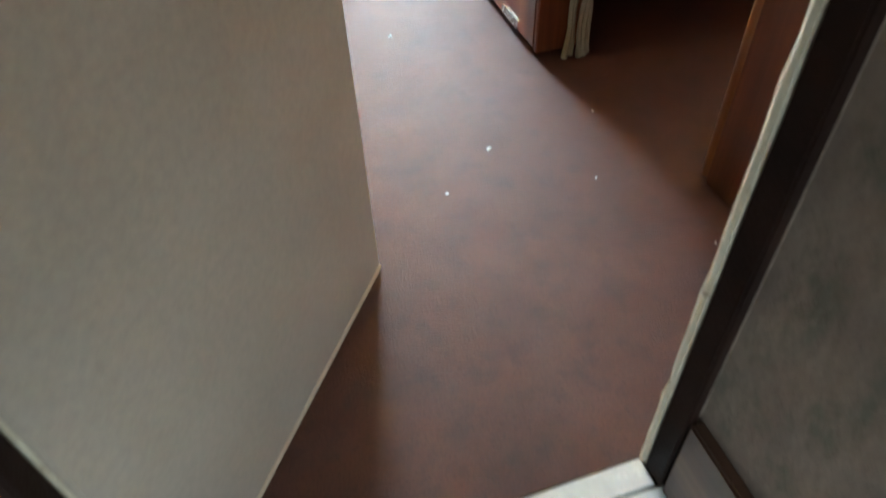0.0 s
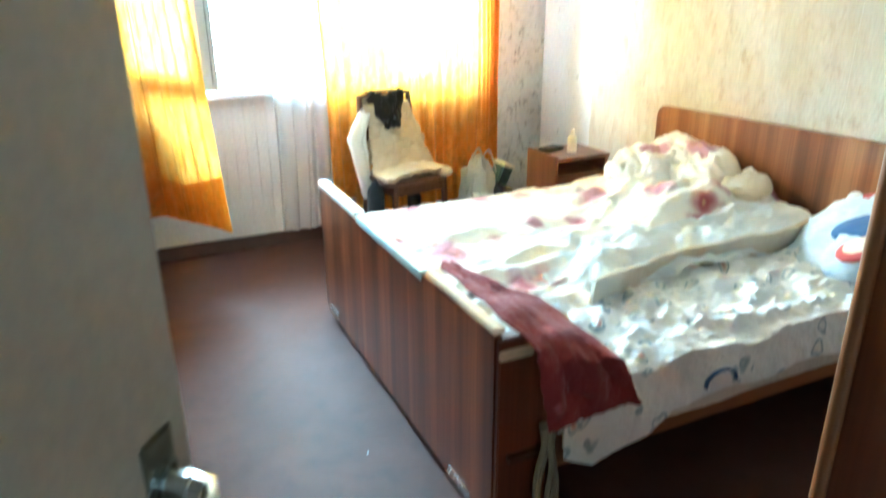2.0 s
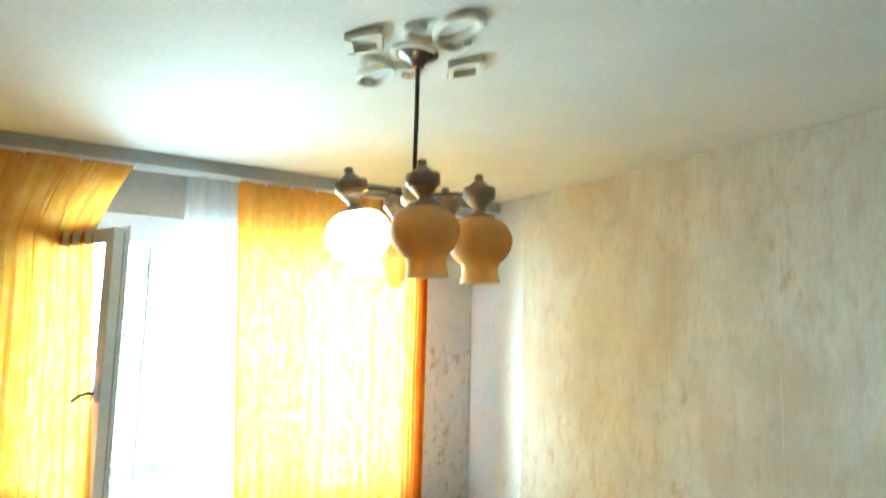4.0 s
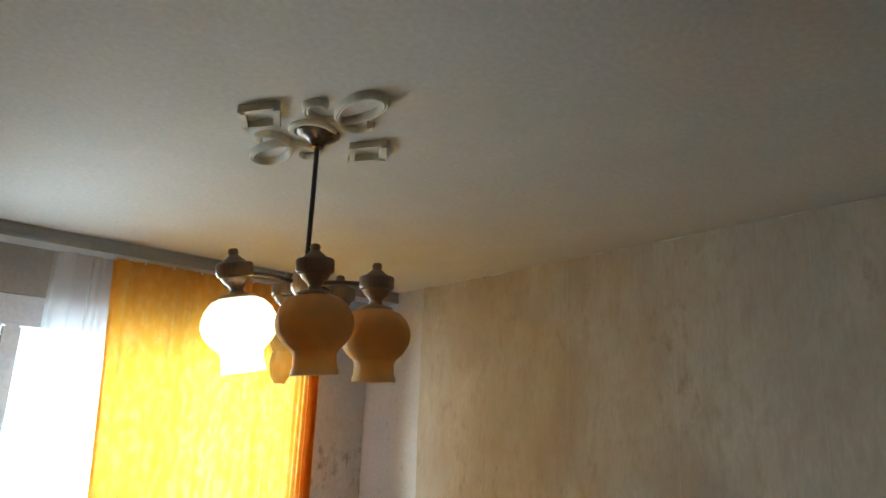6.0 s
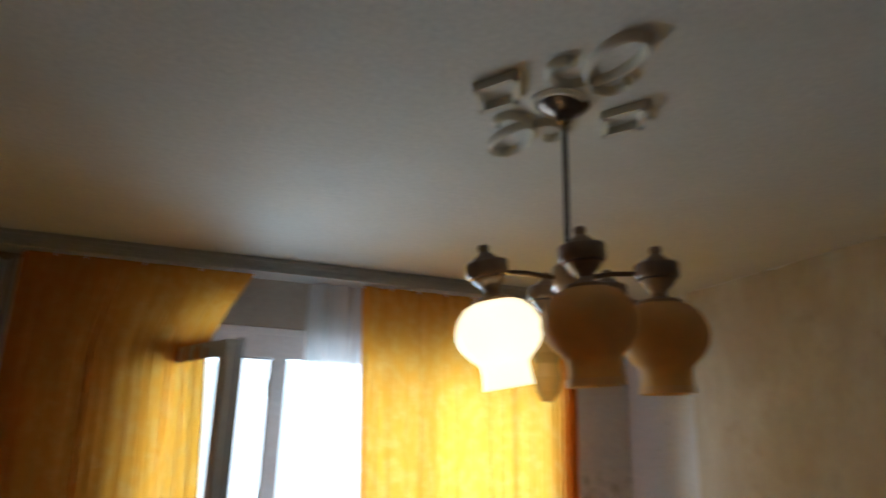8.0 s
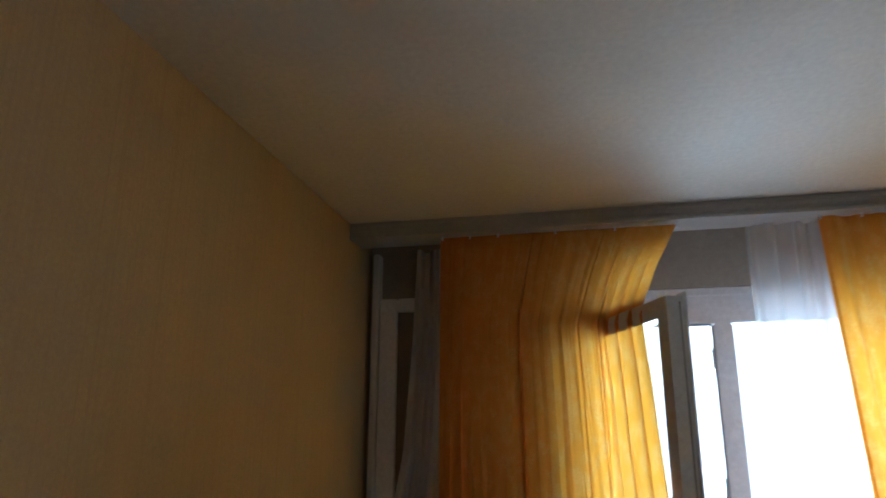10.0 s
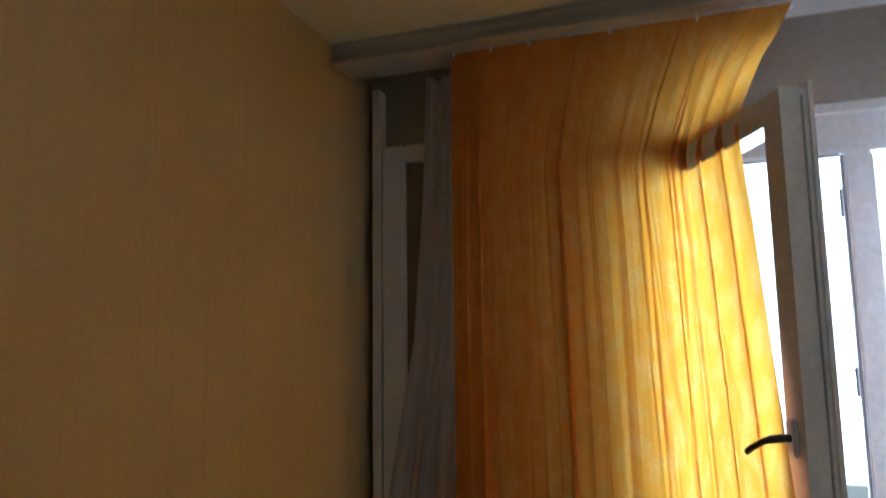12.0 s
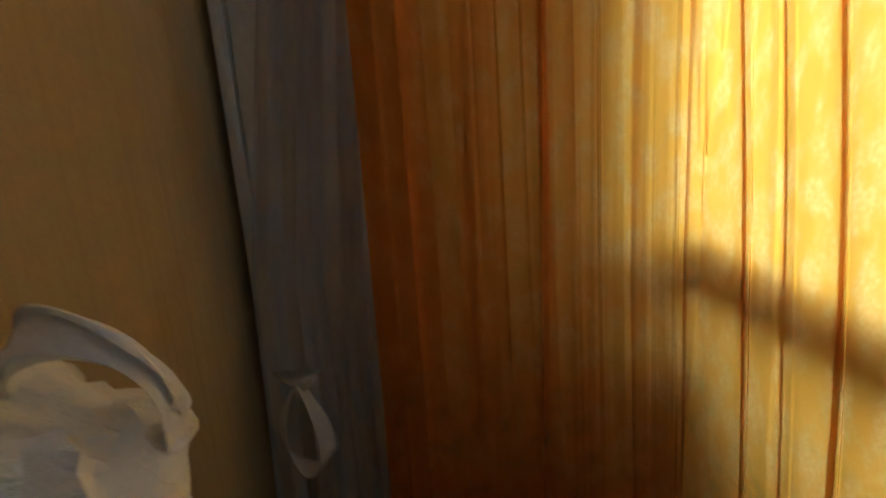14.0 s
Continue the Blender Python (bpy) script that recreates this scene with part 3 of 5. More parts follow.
for k in range(32):
    ob = new("board", panel_mesh)
    ob.parent = wall_parapet
    ob.matrix_basis = pose(WX0 + 0.06 * k, 0, 0)
# hallway behind the doorway
setting("wall_hall_left", boxes((-0.8, -0.6, -1.5, YH, -0.12, H), (-0.6, XL, YH - 0.001, YH + 0.1, -0.12, H)), M_HALL, "mottled brown plaster hallway wall")
setting("wall_hall_right", boxes((0.753, 1.04, -1.5, YH, -0.12, H)), M_HALL, "mottled brown plaster hallway wall")
# out of view; the opening is added to hold the hall lamp
setting("wall_hall_back", boxes((-0.6, -0.2, -1.5, -1.3, -0.12, H), (0.6, 0.753, -1.5, -1.3, -0.12, H), (-0.2, 0.6, -1.5, -1.3, -0.12, 0.30), (-0.2, 0.6, -1.5, -1.3, 1.2, H)), M_HALL, "unseen mottled brown hallway wall with an added window opening")

for nm, rows in (("baseboard_window", (XL, XR, Y1 - 0.018, Y1, 0, 0.075)), ("baseboard_left", (XL, XL + 0.016, YD, Y1 - 0.018, 0, 0.075)), ("baseboard_right", (XR - 0.016, XR, YD, Y1 - 0.018, 0, 0.075))):
    setting(nm, boxes(rows, bevel=0.004), M_SKIRT, "dark brown wooden skirting board")
setting("baseboard_hall", boxes((0.728, 0.753, -1.3, YH - 0.008, 0, 0.235), bevel=0.005), M_SKIRT_HALL, "reddish brown wooden hallway skirting board")

# door frame: dark lining, worn pale arris on the room side
frame_door = tagged(new("door_frame"), "dark brown door frame with a worn pale edge", "door frame", "", "structure")
for x0, x1 in ((DX1, DX1 + 0.022), (DX0 - 0.03, DX0)):
    part("jamb", boxes((x0, x1, YH - 0.004, YD - 0.016, 0, DTOP + 0.03), bevel=0.003), M_JAMB, frame_door)
part("lintel", boxes((DX0, DX1, YH - 0.004, YD - 0.016, DTOP, DTOP + 0.03)), M_JAMB, frame_door)

def worn_edge(x, side):
    bm = bmesh.new()
    pts = [(x + side * 0.006 + 0.0022 * fbm(k * 0.9, 3.1 + side), YD - 0.006 + 0.002 * fbm(k * 1.3, 7.0), k * (DTOP / 46)) for k in range(47)]
    return tube(pts, lambda t: 0.0105 + 0.0022 * fbm(t * 40, side * 5.0), 8, bm)
part("edge_strip", worn_edge(DX1, 1), M_JAMB_EDGE, frame_door, "chipped pale edge strip")
part("edge_strip", worn_edge(DX0, -1), M_JAMB_EDGE, frame_door, "chipped pale edge strip")

# ---------- the open door ----------
door_turn = 53.1
door = tagged(thing("door_1", pose(DX0 + 0.012, 0.648, 0, 0, 0, door_turn), "cream painted flush door standing half open", "door"), kind="structure")
LEAF = 0.815
part("leaf", boxes((0.0, LEAF, 0.0, 0.04, 0.012, 2.0), bevel=0.003), M_DOOR, door)
part("bottom_strip", boxes((0.0, LEAF, -0.002, 0.042, 0.004, 0.020)), M_PALE_EDGE, door, "bare pale wood bottom edge")
lock = part("lock_plate", boxes((LEAF - 0.064, LEAF - 0.026, -0.004, 0.0, 0.895, 1.083), bevel=0.0015), M_PLATE, door, "dull metal lock plate")
part("lever_handle", tube([(LEAF - 0.045, 0.0, 1.042), (LEAF - 0.045, -0.028, 1.042), (LEAF - 0.046, -0.044, 1.042), (LEAF - 0.058, -0.051, 1.040), (LEAF - 0.09, -0.052, 1.032), (LEAF - 0.125, -0.050, 1.022), (LEAF - 0.137, -0.044, 1.018)], lambda t: 0.009 if t < 0.3 else 0.0078, 12), M_METAL, lock, "scratched chrome lever handle", True)
part("handle_rose", lathe([(0.001, -0.009), (0.017, -0.009), (0.019, -0.004), (0.019, 0.0), (0.001, 0.0)], 20), M_METAL, lock).matrix_basis = pose(LEAF - 0.045, -0.004, 1.042, 90)
part("keyhole", boxes((LEAF - 0.049, LEAF - 0.041, -0.0055, -0.0035, 0.925, 0.950)), M_GASKET, lock)
for z in (0.3, 1.7):
    part("hinge", tube([(-0.006, 0.04, z), (-0.006, 0.04, z + 0.09)], 0.008, 10), M_PLATE, door)
part("edge_plate", boxes((LEAF, LEAF + 0.002, 0.008, 0.032, 0.93, 1.13)), M_PLATE, door)

# ---------- window ----------
win = tagged(thing("window_1", pose(0, 0, 0), "white plastic window with one sash swung open", "window"), kind="structure")
YF0, YF1 = Y1 + 0.02, Y1 + 0.09
part("frame_head", boxes((WX0, WX1, YF0, YF1, 2.155, WZ1), bevel=0.006), M_PVC, win)
part("frame_head_lip", boxes((WX0, WX1, YF0 - 0.012, YF0, 2.262, WZ1 - 0.002), bevel=0.003), M_PVC, win)
part("frame_jamb", boxes((WX0, WX0 + 0.06, YF0, YF1, WZ0 + 0.07, 2.155), bevel=0.006), M_PVC, win)
part("frame_jamb", boxes((WX1 - 0.06, WX1, YF0, YF1, WZ0 + 0.07, 2.155), bevel=0.006), M_PVC, win)
part("frame_foot", boxes((WX0, WX1, YF0, YF1, WZ0, WZ0 + 0.07), bevel=0.006), M_PVC, win)
part("mullion", boxes((0.97, 1.04, YF0, YF1, WZ0 + 0.07, 2.155), bevel=0.006), M_PVC, win)
part("gasket", boxes((0.962, 0.970, YF0 + 0.012, YF0 + 0.022, WZ0 + 0.07, 2.15), (0.50, 0.962, YF0 + 0.012, YF0 + 0.022, 2.147, 2.155)), M_SEAL, win)
part("striker", boxes((0.955, 0.9695, YF0 + 0.024, YF0 + 0.044, 1.98, 2.06), (0.955, 0.9695, YF0 + 0.024, YF0 + 0.044, 1.50, 1.58), bevel=0.002), M_METAL, win)
pane = part("pane", boxes((1.04, WX1 - 0.06, YF0 + 0.03, YF0 + 0.036, WZ0 + 0.07, 2.155)), M_GLASS, win)
pane.visible_shadow = False
SASH_L = 0.674
sash = part("sash", boxes((0, 0.06, -0.028, 0.028, 0, 1.147), (SASH_L - 0.06, SASH_L, -0.028, 0.028, 0, 1.147), (0.06, SASH_L - 0.06, -0.028, 0.028, 1.085, 1.147), (0.06, SASH_L - 0.06, -0.028, 0.028, 0, 0.065)), M_PVC, win)
sash.matrix_basis = pose(WX0 + 0.045, Y1 - 0.012, 0.992, 0, 0, math.degrees(math.atan2(4.011 - (Y1 - 0.012), 0.756 - (WX0 + 0.045))))
part("sash_lip", boxes((0.0, SASH_L + 0.005, 0.028, 0.038, -0.012, 0.012), (0.0, SASH_L + 0.005, 0.028, 0.038, 1.130, 1.159), (SASH_L - 0.018, SASH_L + 0.005, 0.028, 0.038, 0.012, 1.130)), M_PVC, sash)
part("seal", boxes((SASH_L, SASH_L + 0.002, 0.014, 0.018, 0.02, 1.13)), M_SEAL, sash)
sp = part("pane", boxes((0.06, SASH_L - 0.06, -0.003, 0.003, 0.065, 1.085)), M_GLASS, sash)
sp.visible_shadow = False
part("handle", tube([(SASH_L - 0.032, -0.028, 0.485), (SASH_L - 0.032, -0.062, 0.485), (SASH_L - 0.036, -0.075, 0.483), (SASH_L - 0.050, -0.080, 0.478), (SASH_L - 0.075, -0.085, 0.466), (SASH_L - 0.100, -0.088, 0.452)], lambda t: 0.0078 if t < 0.5 else 0.0062, 10), M_BLACK_METAL, sash, "dark window handle", True)
part("handle_base", boxes((SASH_L - 0.046, SASH_L - 0.018, -0.040, -0.028, 0.45, 0.52), bevel=0.004), M_PVC, sash)
setting("window_sill", boxes((WX0 - 0.05, WX1 + 0.05, Y1 - 0.13, YF0, 0.872, 0.902), bevel=0.006), M_PVC, "white plastic inner window sill")
setting("window_sill_outer", boxes((WX0, WX1, YF1, Y1 + 0.36, 0.905, 0.925)), M_PVC, "white metal outer window ledge")

# ceiling rail across the window wall
rail = tagged(new("curtain_rail"), "off-white ribbed ceiling curtain rail", "curtain rail", "", "structure")
part("rail_body", boxes((XL, XR, 4.352, 4.50, 2.488, H)), M_PELMET, rail)
for z, dz, dy in ((2.486, 0.009, 0.010), (2.502, 0.004, 0.006), (2.512, 0.004, 0.006), (2.532, 0.006, 0.008)):
    part("rail_rib", boxes((XL + 0.002, XR - 0.002, 4.352 - dy, 4.352, z, z + dz), bevel=0.0015), M_PELMET, rail)

setting("ground", boxes((-600, 600, Y1 + 8, 900, -9.2, -9.0)), M_GROUND, "distant grassy ground far below the window")
setting("backdrop", boxes((-90, 90, 60, 60.5, -8.9, 34)), M_FAR, "glowing pale panel standing in for the blown-out sky")
# boarded narrow side window behind the net in the left corner
side = tagged(thing("window_2", pose(0, 0, 0), "narrow boarded side window in a white frame", "window"), kind="structure")
part("cover_strip", boxes((-0.394, -0.366, Y1 - 0.055, Y1, 0.30, 2.486), bevel=0.005), M_PANEL, side)
part("frame_post", boxes((-0.362, -0.290, Y1 - 0.045, Y1, 0.35, 2.29), bevel=0.006), M_PVC, side)
part("frame_post", boxes((-0.130, -0.080, Y1 - 0.045, Y1, 0.35, 2.29), bevel=0.006), M_PVC, side)
part("frame_head", boxes((-0.290, -0.130, Y1 - 0.045, Y1, 2.235, 2.29), bevel=0.006), M_PVC, side)
part("board", boxes((-0.290, -0.130, Y1 - 0.015, Y1, 0.35, 2.235)), M_BOARD, side)

# ---------- curtains ----------
def sash_line(x):
    return 4.628 - 2.277 * (x - 0.485)

CUR_R = [(0.22, 0.775), (1.0, 0.722), (1.5, 0.700), (1.9, 0.682), (2.12, 0.668), (2.30, 0.742), (2.482, 0.833)]
CUR_L = [(0.22, -0.07), (2.482, -0.055)]
def curtain_left(u, v):
    z0 = 0.295 + 0.05 * u
    z = z0 + v * (2.482 - z0)
    x = lerp(CUR_L, z) + u * (lerp(CUR_R, z) - lerp(CUR_L, z))
    push = min(0.0, sash_line(x) - (0.065 + 0.10 * (1 - step(1.0, 2.0, z))) - 4.395)
    w = 1 - step(2.10, 2.44, z)
    w *= 0.80 + 0.20 * step(0.4, 1.05, z)
    free = 1 - 0.75 * step(0.48, 0.68, u) * w
    # soft gathers beside the window, flat stretched cloth with a few sharp folds over the sash
    k = (0.0045 + 0.004 * (1 - v)) * (fbm(u * 9, z * 0.18, 4.0) * 1.6 + 0.22 * math.sin(u * 70 + 3.0 * math.sin(u * 11) + 0.3 * z)) * free
    k += 0.0011 * fbm(u * 55, z * 0.5, 6.0) * (0.4 + 0.6 * step(0.4, 0.6, u))
    crease = 0.0
    for c, s, g, d in ((0.06, 0.006, 0.002, 0.5), (0.11, 0.005, -0.002, 0.4), (0.405, 0.005, 0.006, 0.9), (0.50, 0.010, 0.005, 0.35), (0.60, 0.008, -0.005, 0.35), (0.705, 0.0045, 0.003, 0.7), (0.80, 0.004, -0.003, 1.0), (0.825, 0.0035, -0.003, 0.6), (0.85, 0.0035, 0.002, 0.5), (0.895, 0.004, 0.003, 1.0), (0.955, 0.007, -0.002, 0.7)):
        e = (u - c - g * math.sin(z * 2.3 + 9 * c)) / s
        crease += math.exp(-e * e) * d
    k -= 0.011 * crease * (0.45 + 0.55 * w)
    ridge = 1 - abs(fbm(u * 7 + 0.30 * z, z * 0.45 + u * 2.0, 11.0)) * 3.2
    k -= 0.006 * max(0.0, ridge) ** 2 * step(0.62, 0.75, u) * (1 - 0.6 * step(1.9, 2.3, z))
    hem = 0.003 * math.sin(u * 23) * (1 - v) ** 8
    return (x + 0.003 * math.sin(u * 120 + z * 2), 4.395 + push * w + k, z + hem)

def curtain_right(u, v):
    z = 0.20 + v * (2.482 - 0.20)
    xl = lerp([(0.2, 1.40), (0.9, 1.388), (2.482, 1.314)], z)
    x = xl + u * (2.425 - xl)
    a = u * 2 * math.pi
    k = (0.008 + 0.011 * (1 - v)) * (fbm(u * 15, z * 0.2, 9.0) * 1.7 + 0.6 * math.sin(a * 12 + 2.1 * math.sin(a * 3)))
    k += 0.006 * fbm(u * 8, z * 1.2, 5.0) + 0.02 * step(0.86, 1.0, u) * math.sin(a * 40)
    return (x, 4.40 + k, z)

cl = thing("curtain", pose(0, 0, 0), "amber damask curtain pushed out by the open sash", "curtain", "amber curtains")
part("drape", sheet(curtain_left, 440, 80), M_CURT, cl, smooth=True)
def hem_left(u, v):
    top = lerp([(0.0, 0.56), (0.55, 0.545), (0.82, 0.52), (1.0, 0.61)], u)
    x, y, z = curtain_left(u, (0.004 + v * (top - 0.295 - 0.05 * u)) / (2.187 - 0.05 * u))
    return (x, y + 0.006, z)
part("turned_hem", sheet(hem_left, 200, 12), M_CURT, cl, smooth=True)
def pleats(parent, fn, spans, back):
    """Doubled folds of cloth lying close behind the drape."""
    for u0, u1 in spans:
        def strip(u, v, a=u0, b=u1):
            x, y, z = fn(a + (b - a) * (u + 0.06 * (1 - 2 * u) * math.sin(v * 9 + a * 40)), 0.004 + 0.99 * v)
            return (x, y + back, z)
        part("pleat", sheet(strip, max(4, int(120 * (u1 - u0))), 60), M_CURT, parent, smooth=True)
pleats(cl, curtain_left, ((0.03, 0.055), (0.105, 0.118), (0.245, 0.262), (0.402, 0.412), (0.69, 0.694), (0.793, 0.798), (0.838, 0.842), (0.888, 0.893), (0.949, 0.954)), 0.006)
cr = thing("curtain", pose(0, 0, 0), "amber damask curtain hanging straight in soft folds", "curtain", "amber curtains")
part("drape", sheet(curtain_right, 240, 60), M_CURT, cr, smooth=True)
pleats(cr, curtain_right, ((0.0, 0.012), (0.965, 0.995)), 0.007)
for par, x0, x1 in ((cl, -0.05, 0.83), (cr, 1.32, 2.40)):
    for k in range(9):
        part("hook", boxes((x0 + (x1 - x0) * k / 8 - 0.004, x0 + (x1 - x0) * k / 8 + 0.004, 4.395, 4.407, 2.472, 2.492)), M_PVC, par)

def sheer_right(u, v):
    z = 0.13 + v * (2.484 - 0.13)
    x = 1.10 + 0.02 * math.sin(z * 2.1) + u * 0.62 + 0.012 * math.sin(u * 60)
    a = u * 2 * math.pi
    return (x, 4.465 + 0.018 * math.sin(a * 13 + 2 * math.sin(a * 3)) + 0.008 * fbm(u * 12, z * 0.8, 3.0), z)

shr = thing("net_curtain", pose(0, 0, 0), "white sheer net curtain before the window", "net curtain", "net curtains")
part("net", sheet(sheer_right, 220, 30), M_SHEER, shr, smooth=True)

def sheer_left(u, v):
    z = 0.15 + v * (2.484 - 0.02 * math.sin(u * 9) ** 2 - 0.15)
    xl = lerp([(0.15, -0.395), (0.9, -0.372), (1.3, -0.305), (1.66, -0.238), (2.1, -0.205), (2.484, -0.19)], z)
    x = xl + u * (0.10 - xl)
    a = u * 2 * math.pi
    k = 0.014 * math.sin(a * 6.5 + 1.4 * math.sin(a * 1.5) + 0.35 * z) + 0.006 * math.sin(a * 15 + z) + 0.006 * fbm(u * 6, z * 0.9, 1.0)
    return (x, 4.535 - 0.10 * step(0.35, 1.0, u) + k * 0.8, z)

shl = thing("net_curtain", pose(0, 0, 0), "greyish sheer net curtain, sagging and knotted below", "net curtain", "net curtains")
part("net", sheet(sheer_left, 120, 60), M_SHEER2, shl, smooth=True)
# a knotted strand with a hanging loop
KX, KY, KZ = -0.270, 4.47, 0.715
part("knot", tube([(KX + 0.026 * math.cos(t), KY + 0.012 * math.sin(2 * t), KZ + 0.012 * math.sin(t) + 0.006 * math.sin(3 * t)) for t in [k * 2 * math.pi / 18 for k in range(19)]], 0.011, 8), M_SHEER, shl, smooth=True)
part("knot_ears", tube([(KX - 0.045, KY - 0.005, KZ + 0.014), (KX - 0.015, KY - 0.012, KZ + 0.004), (KX, KY - 0.014, KZ), (KX + 0.03, KY - 0.012, KZ + 0.012), (KX + 0.062, KY - 0.004, KZ + 0.024)], lambda t: 0.005 + 0.006 * math.sin(math.pi * t), 8), M_SHEER, shl, smooth=True)
def loop_strap(u, v):
    a = 2 * math.pi * u
    x = 0.062 * math.sin(a) * math.sin(a / 2) ** 0.7 * (1.0 if a < math.pi else 1.12)
    z = -0.012 - 0.105 * (1 - math.cos(a))
    inward = (v - 0.5) * (0.020 + 0.016 * math.sin(a / 2) ** 2)
    return (KX + 0.010 + x - inward * math.sin(a), KY - 0.010 - 0.030 * (v - 0.5) - 0.012 * math.sin(a) + 0.004 * fbm(u * 9, v * 3, 2.0), KZ + z + inward * math.cos(a) * 0.7 + 0.004 * fbm(u * 7, v * 4, 5.0))
part("knot_tail", sheet(loop_strap, 60, 10, thick=0.0015), M_WHITECLOTH, shl, smooth=True)

# ---------- chandelier and ceiling rosette ----------
CX, CY = 1.352, 2.632
lamp = thing("chandelier", pose(CX, CY, H), "brown five-arm chandelier, one glowing opal shade, one missing", "chandelier")
part("canopy", lathe([(0.001, 0.0), (0.058, 0.0), (0.060, -0.006), (0.050, -0.014), (0.030, -0.022), (0.020, -0.034), (0.016, -0.044), (0.001, -0.046)], 32), M_BRONZE, lamp, smooth=True)
part("rod", tube([(0, 0, -0.04), (0.001, 0.0, -0.2), (0, 0, -0.40)], 0.0065, 12), M_ROD, lamp, smooth=True)
part("hub", lathe([(0.001, -0.375), (0.016, -0.378), (0.030, -0.392), (0.034, -0.408), (0.036, -0.430), (0.028, -0.446), (0.015, -0.458), (0.020, -0.470), (0.013, -0.486), (0.001, -0.492)], 28), M_CAPWOOD, lamp, smooth=True)
SHADE = [(0.046, -0.478), (0.070, -0.487), (0.090, -0.506), (0.1015, -0.530), (0.1035, -0.548), (0.098, -0.570), (0.082, -0.592), (0.064, -0.606), (0.0575, -0.614), (0.0565, -0.628), (0.058, -0.648), (0.0605, -0.662)]
CAP = [(0.001, -0.337), (0.011, -0.338), (0.015, -0.345), (0.013, -0.356), (0.021, -0.364), (0.030, -0.371), (0.034, -0.377), (0.049, -0.380), (0.0525, -0.384), (0.0525, -0.412), (0.0495, -0.418), (0.042, -0.422), (0.0355, -0.434), (0.022, -0.446), (0.0175, -0.455), (0.021, -0.464), (0.044, -0.470), (0.052, -0.475), (0.052, -0.482), (0.001, -0.483)]
for k, ang in enumerate((173, 248, 320, 30, 76)):
    ax, ay = 0.185 * math.cos(radians(ang)), 0.185 * math.sin(radians(ang))
    part("arm", tube([(0.03 * math.cos(radians(ang)), 0.03 * math.sin(radians(ang)), -0.418), (ax * 0.5, ay * 0.5, -0.412), (ax * 0.82, ay * 0.82, -0.415)], 0.0055, 10), M_BRONZE, lamp, smooth=True)
    hang = Matrix.Translation((ax, ay, -0.40)) @ Matrix.Rotation(radians((-12, -5, -2, 0, 0)[k]), 4, "Y") @ Matrix.Translation((0, 0, 0.40 - 0.49))
    lean = hang @ Matrix.Scale(0.86, 4) @ Matrix.Translation((0, 0, 0.49))
    holder = part("shade_holder", lathe([(0.001, -0.421)] + CAP[11:], 30), M_CAPWOOD, lamp, "tan turned shade holder", True)
    holder.matrix_basis = lean
    cap = part("socket_cap", lathe(CAP[:11] + [(0.001, -0.420)], 30), M_CAPDARK, lamp, "dark brown turned socket cap", True)
    cap.matrix_basis = lean
    if k == 3:
        continue
    if k == 4:
        s = part("cut_glass_shade", lathe(shell([(0.030, -0.482), (0.040, -0.500), (0.034, -0.530), (0.041, -0.555), (0.030, -0.580), (0.037, -0.612), (0.031, -0.645), (0.016, -0.668)], 0.003), 12), M_AMBER, lamp, "clear amber cut glass shade")
    else:
        s = part("shade", lathe(shell(SHADE, 0.003), 36), M_OPAL_LIT if k == 0 else M_OPAL, lamp, "glowing opal glass shade" if k == 0 else "amber opal glass shade", True)
        if k:
            rim = part("shade_rim", lathe([(0.0585, -0.650), (0.0615, -0.650), (0.0625, -0.664), (0.0590, -0.664), (0.0585, -0.650)], 36), M_OPAL_RIM, s, smooth=True)
    s.matrix_basis = hang @ Matrix.Diagonal((0.88, 0.88, 0.98, 1)) @ Matrix.Translation((0, 0, 0.488))
    part("bulb", lathe([(0.001, -0.485), (0.013, -0.486), (0.013, -0.515), (0.026, -0.545), (0.027, -0.565), (0.016, -0.585), (0.001, -0.590)], 16), M_OPAL_LIT if k == 0 else M_IVORY, lamp, smooth=True).matrix_basis = lean

rosette = thing("ceiling_rosette", pose(1.330, 2.622, H) @ Matrix.Scale(0.90, 4), "ivory moulded ceiling rosette with scrolls and squares", "ceiling rosette")
def moulding(points, w=0.013, h=0.014):
    """A raised strip with a rounded back, hanging under the ceiling along a line."""
    bm = bmesh.new()
    pts = [Vector((x, y, 0)) for x, y in points]
    rings = []
    for i, p in enumerate(pts):
        d = (pts[min(i + 1, len(pts) - 1)] - pts[max(i - 1, 0)]).normalized()
        nrm = Vector((-d.y, d.x, 0))
        t = i / (len(pts) - 1)
        k = w * (0.55 + 0.45 * math.sin(math.pi * min(1, max(0, t))) ** 0.5)
        rings.append([bm.verts.new(p + nrm * k * a + Vector((0, 0, -h * b))) for a, b in ((-1, 0), (-0.9, 0.6), (-0.35, 1.0), (0.0, 0.82), (0.35, 1.0), (0.9, 0.6), (1, 0))])
    for a, b in zip(rings, rings[1:]):
        for j in range(6):
            bm.faces.new((a[j], a[j + 1], b[j + 1], b[j]))
    for r in (rings[0], rings[-1]):
        bm.faces.new(r)
    return bm

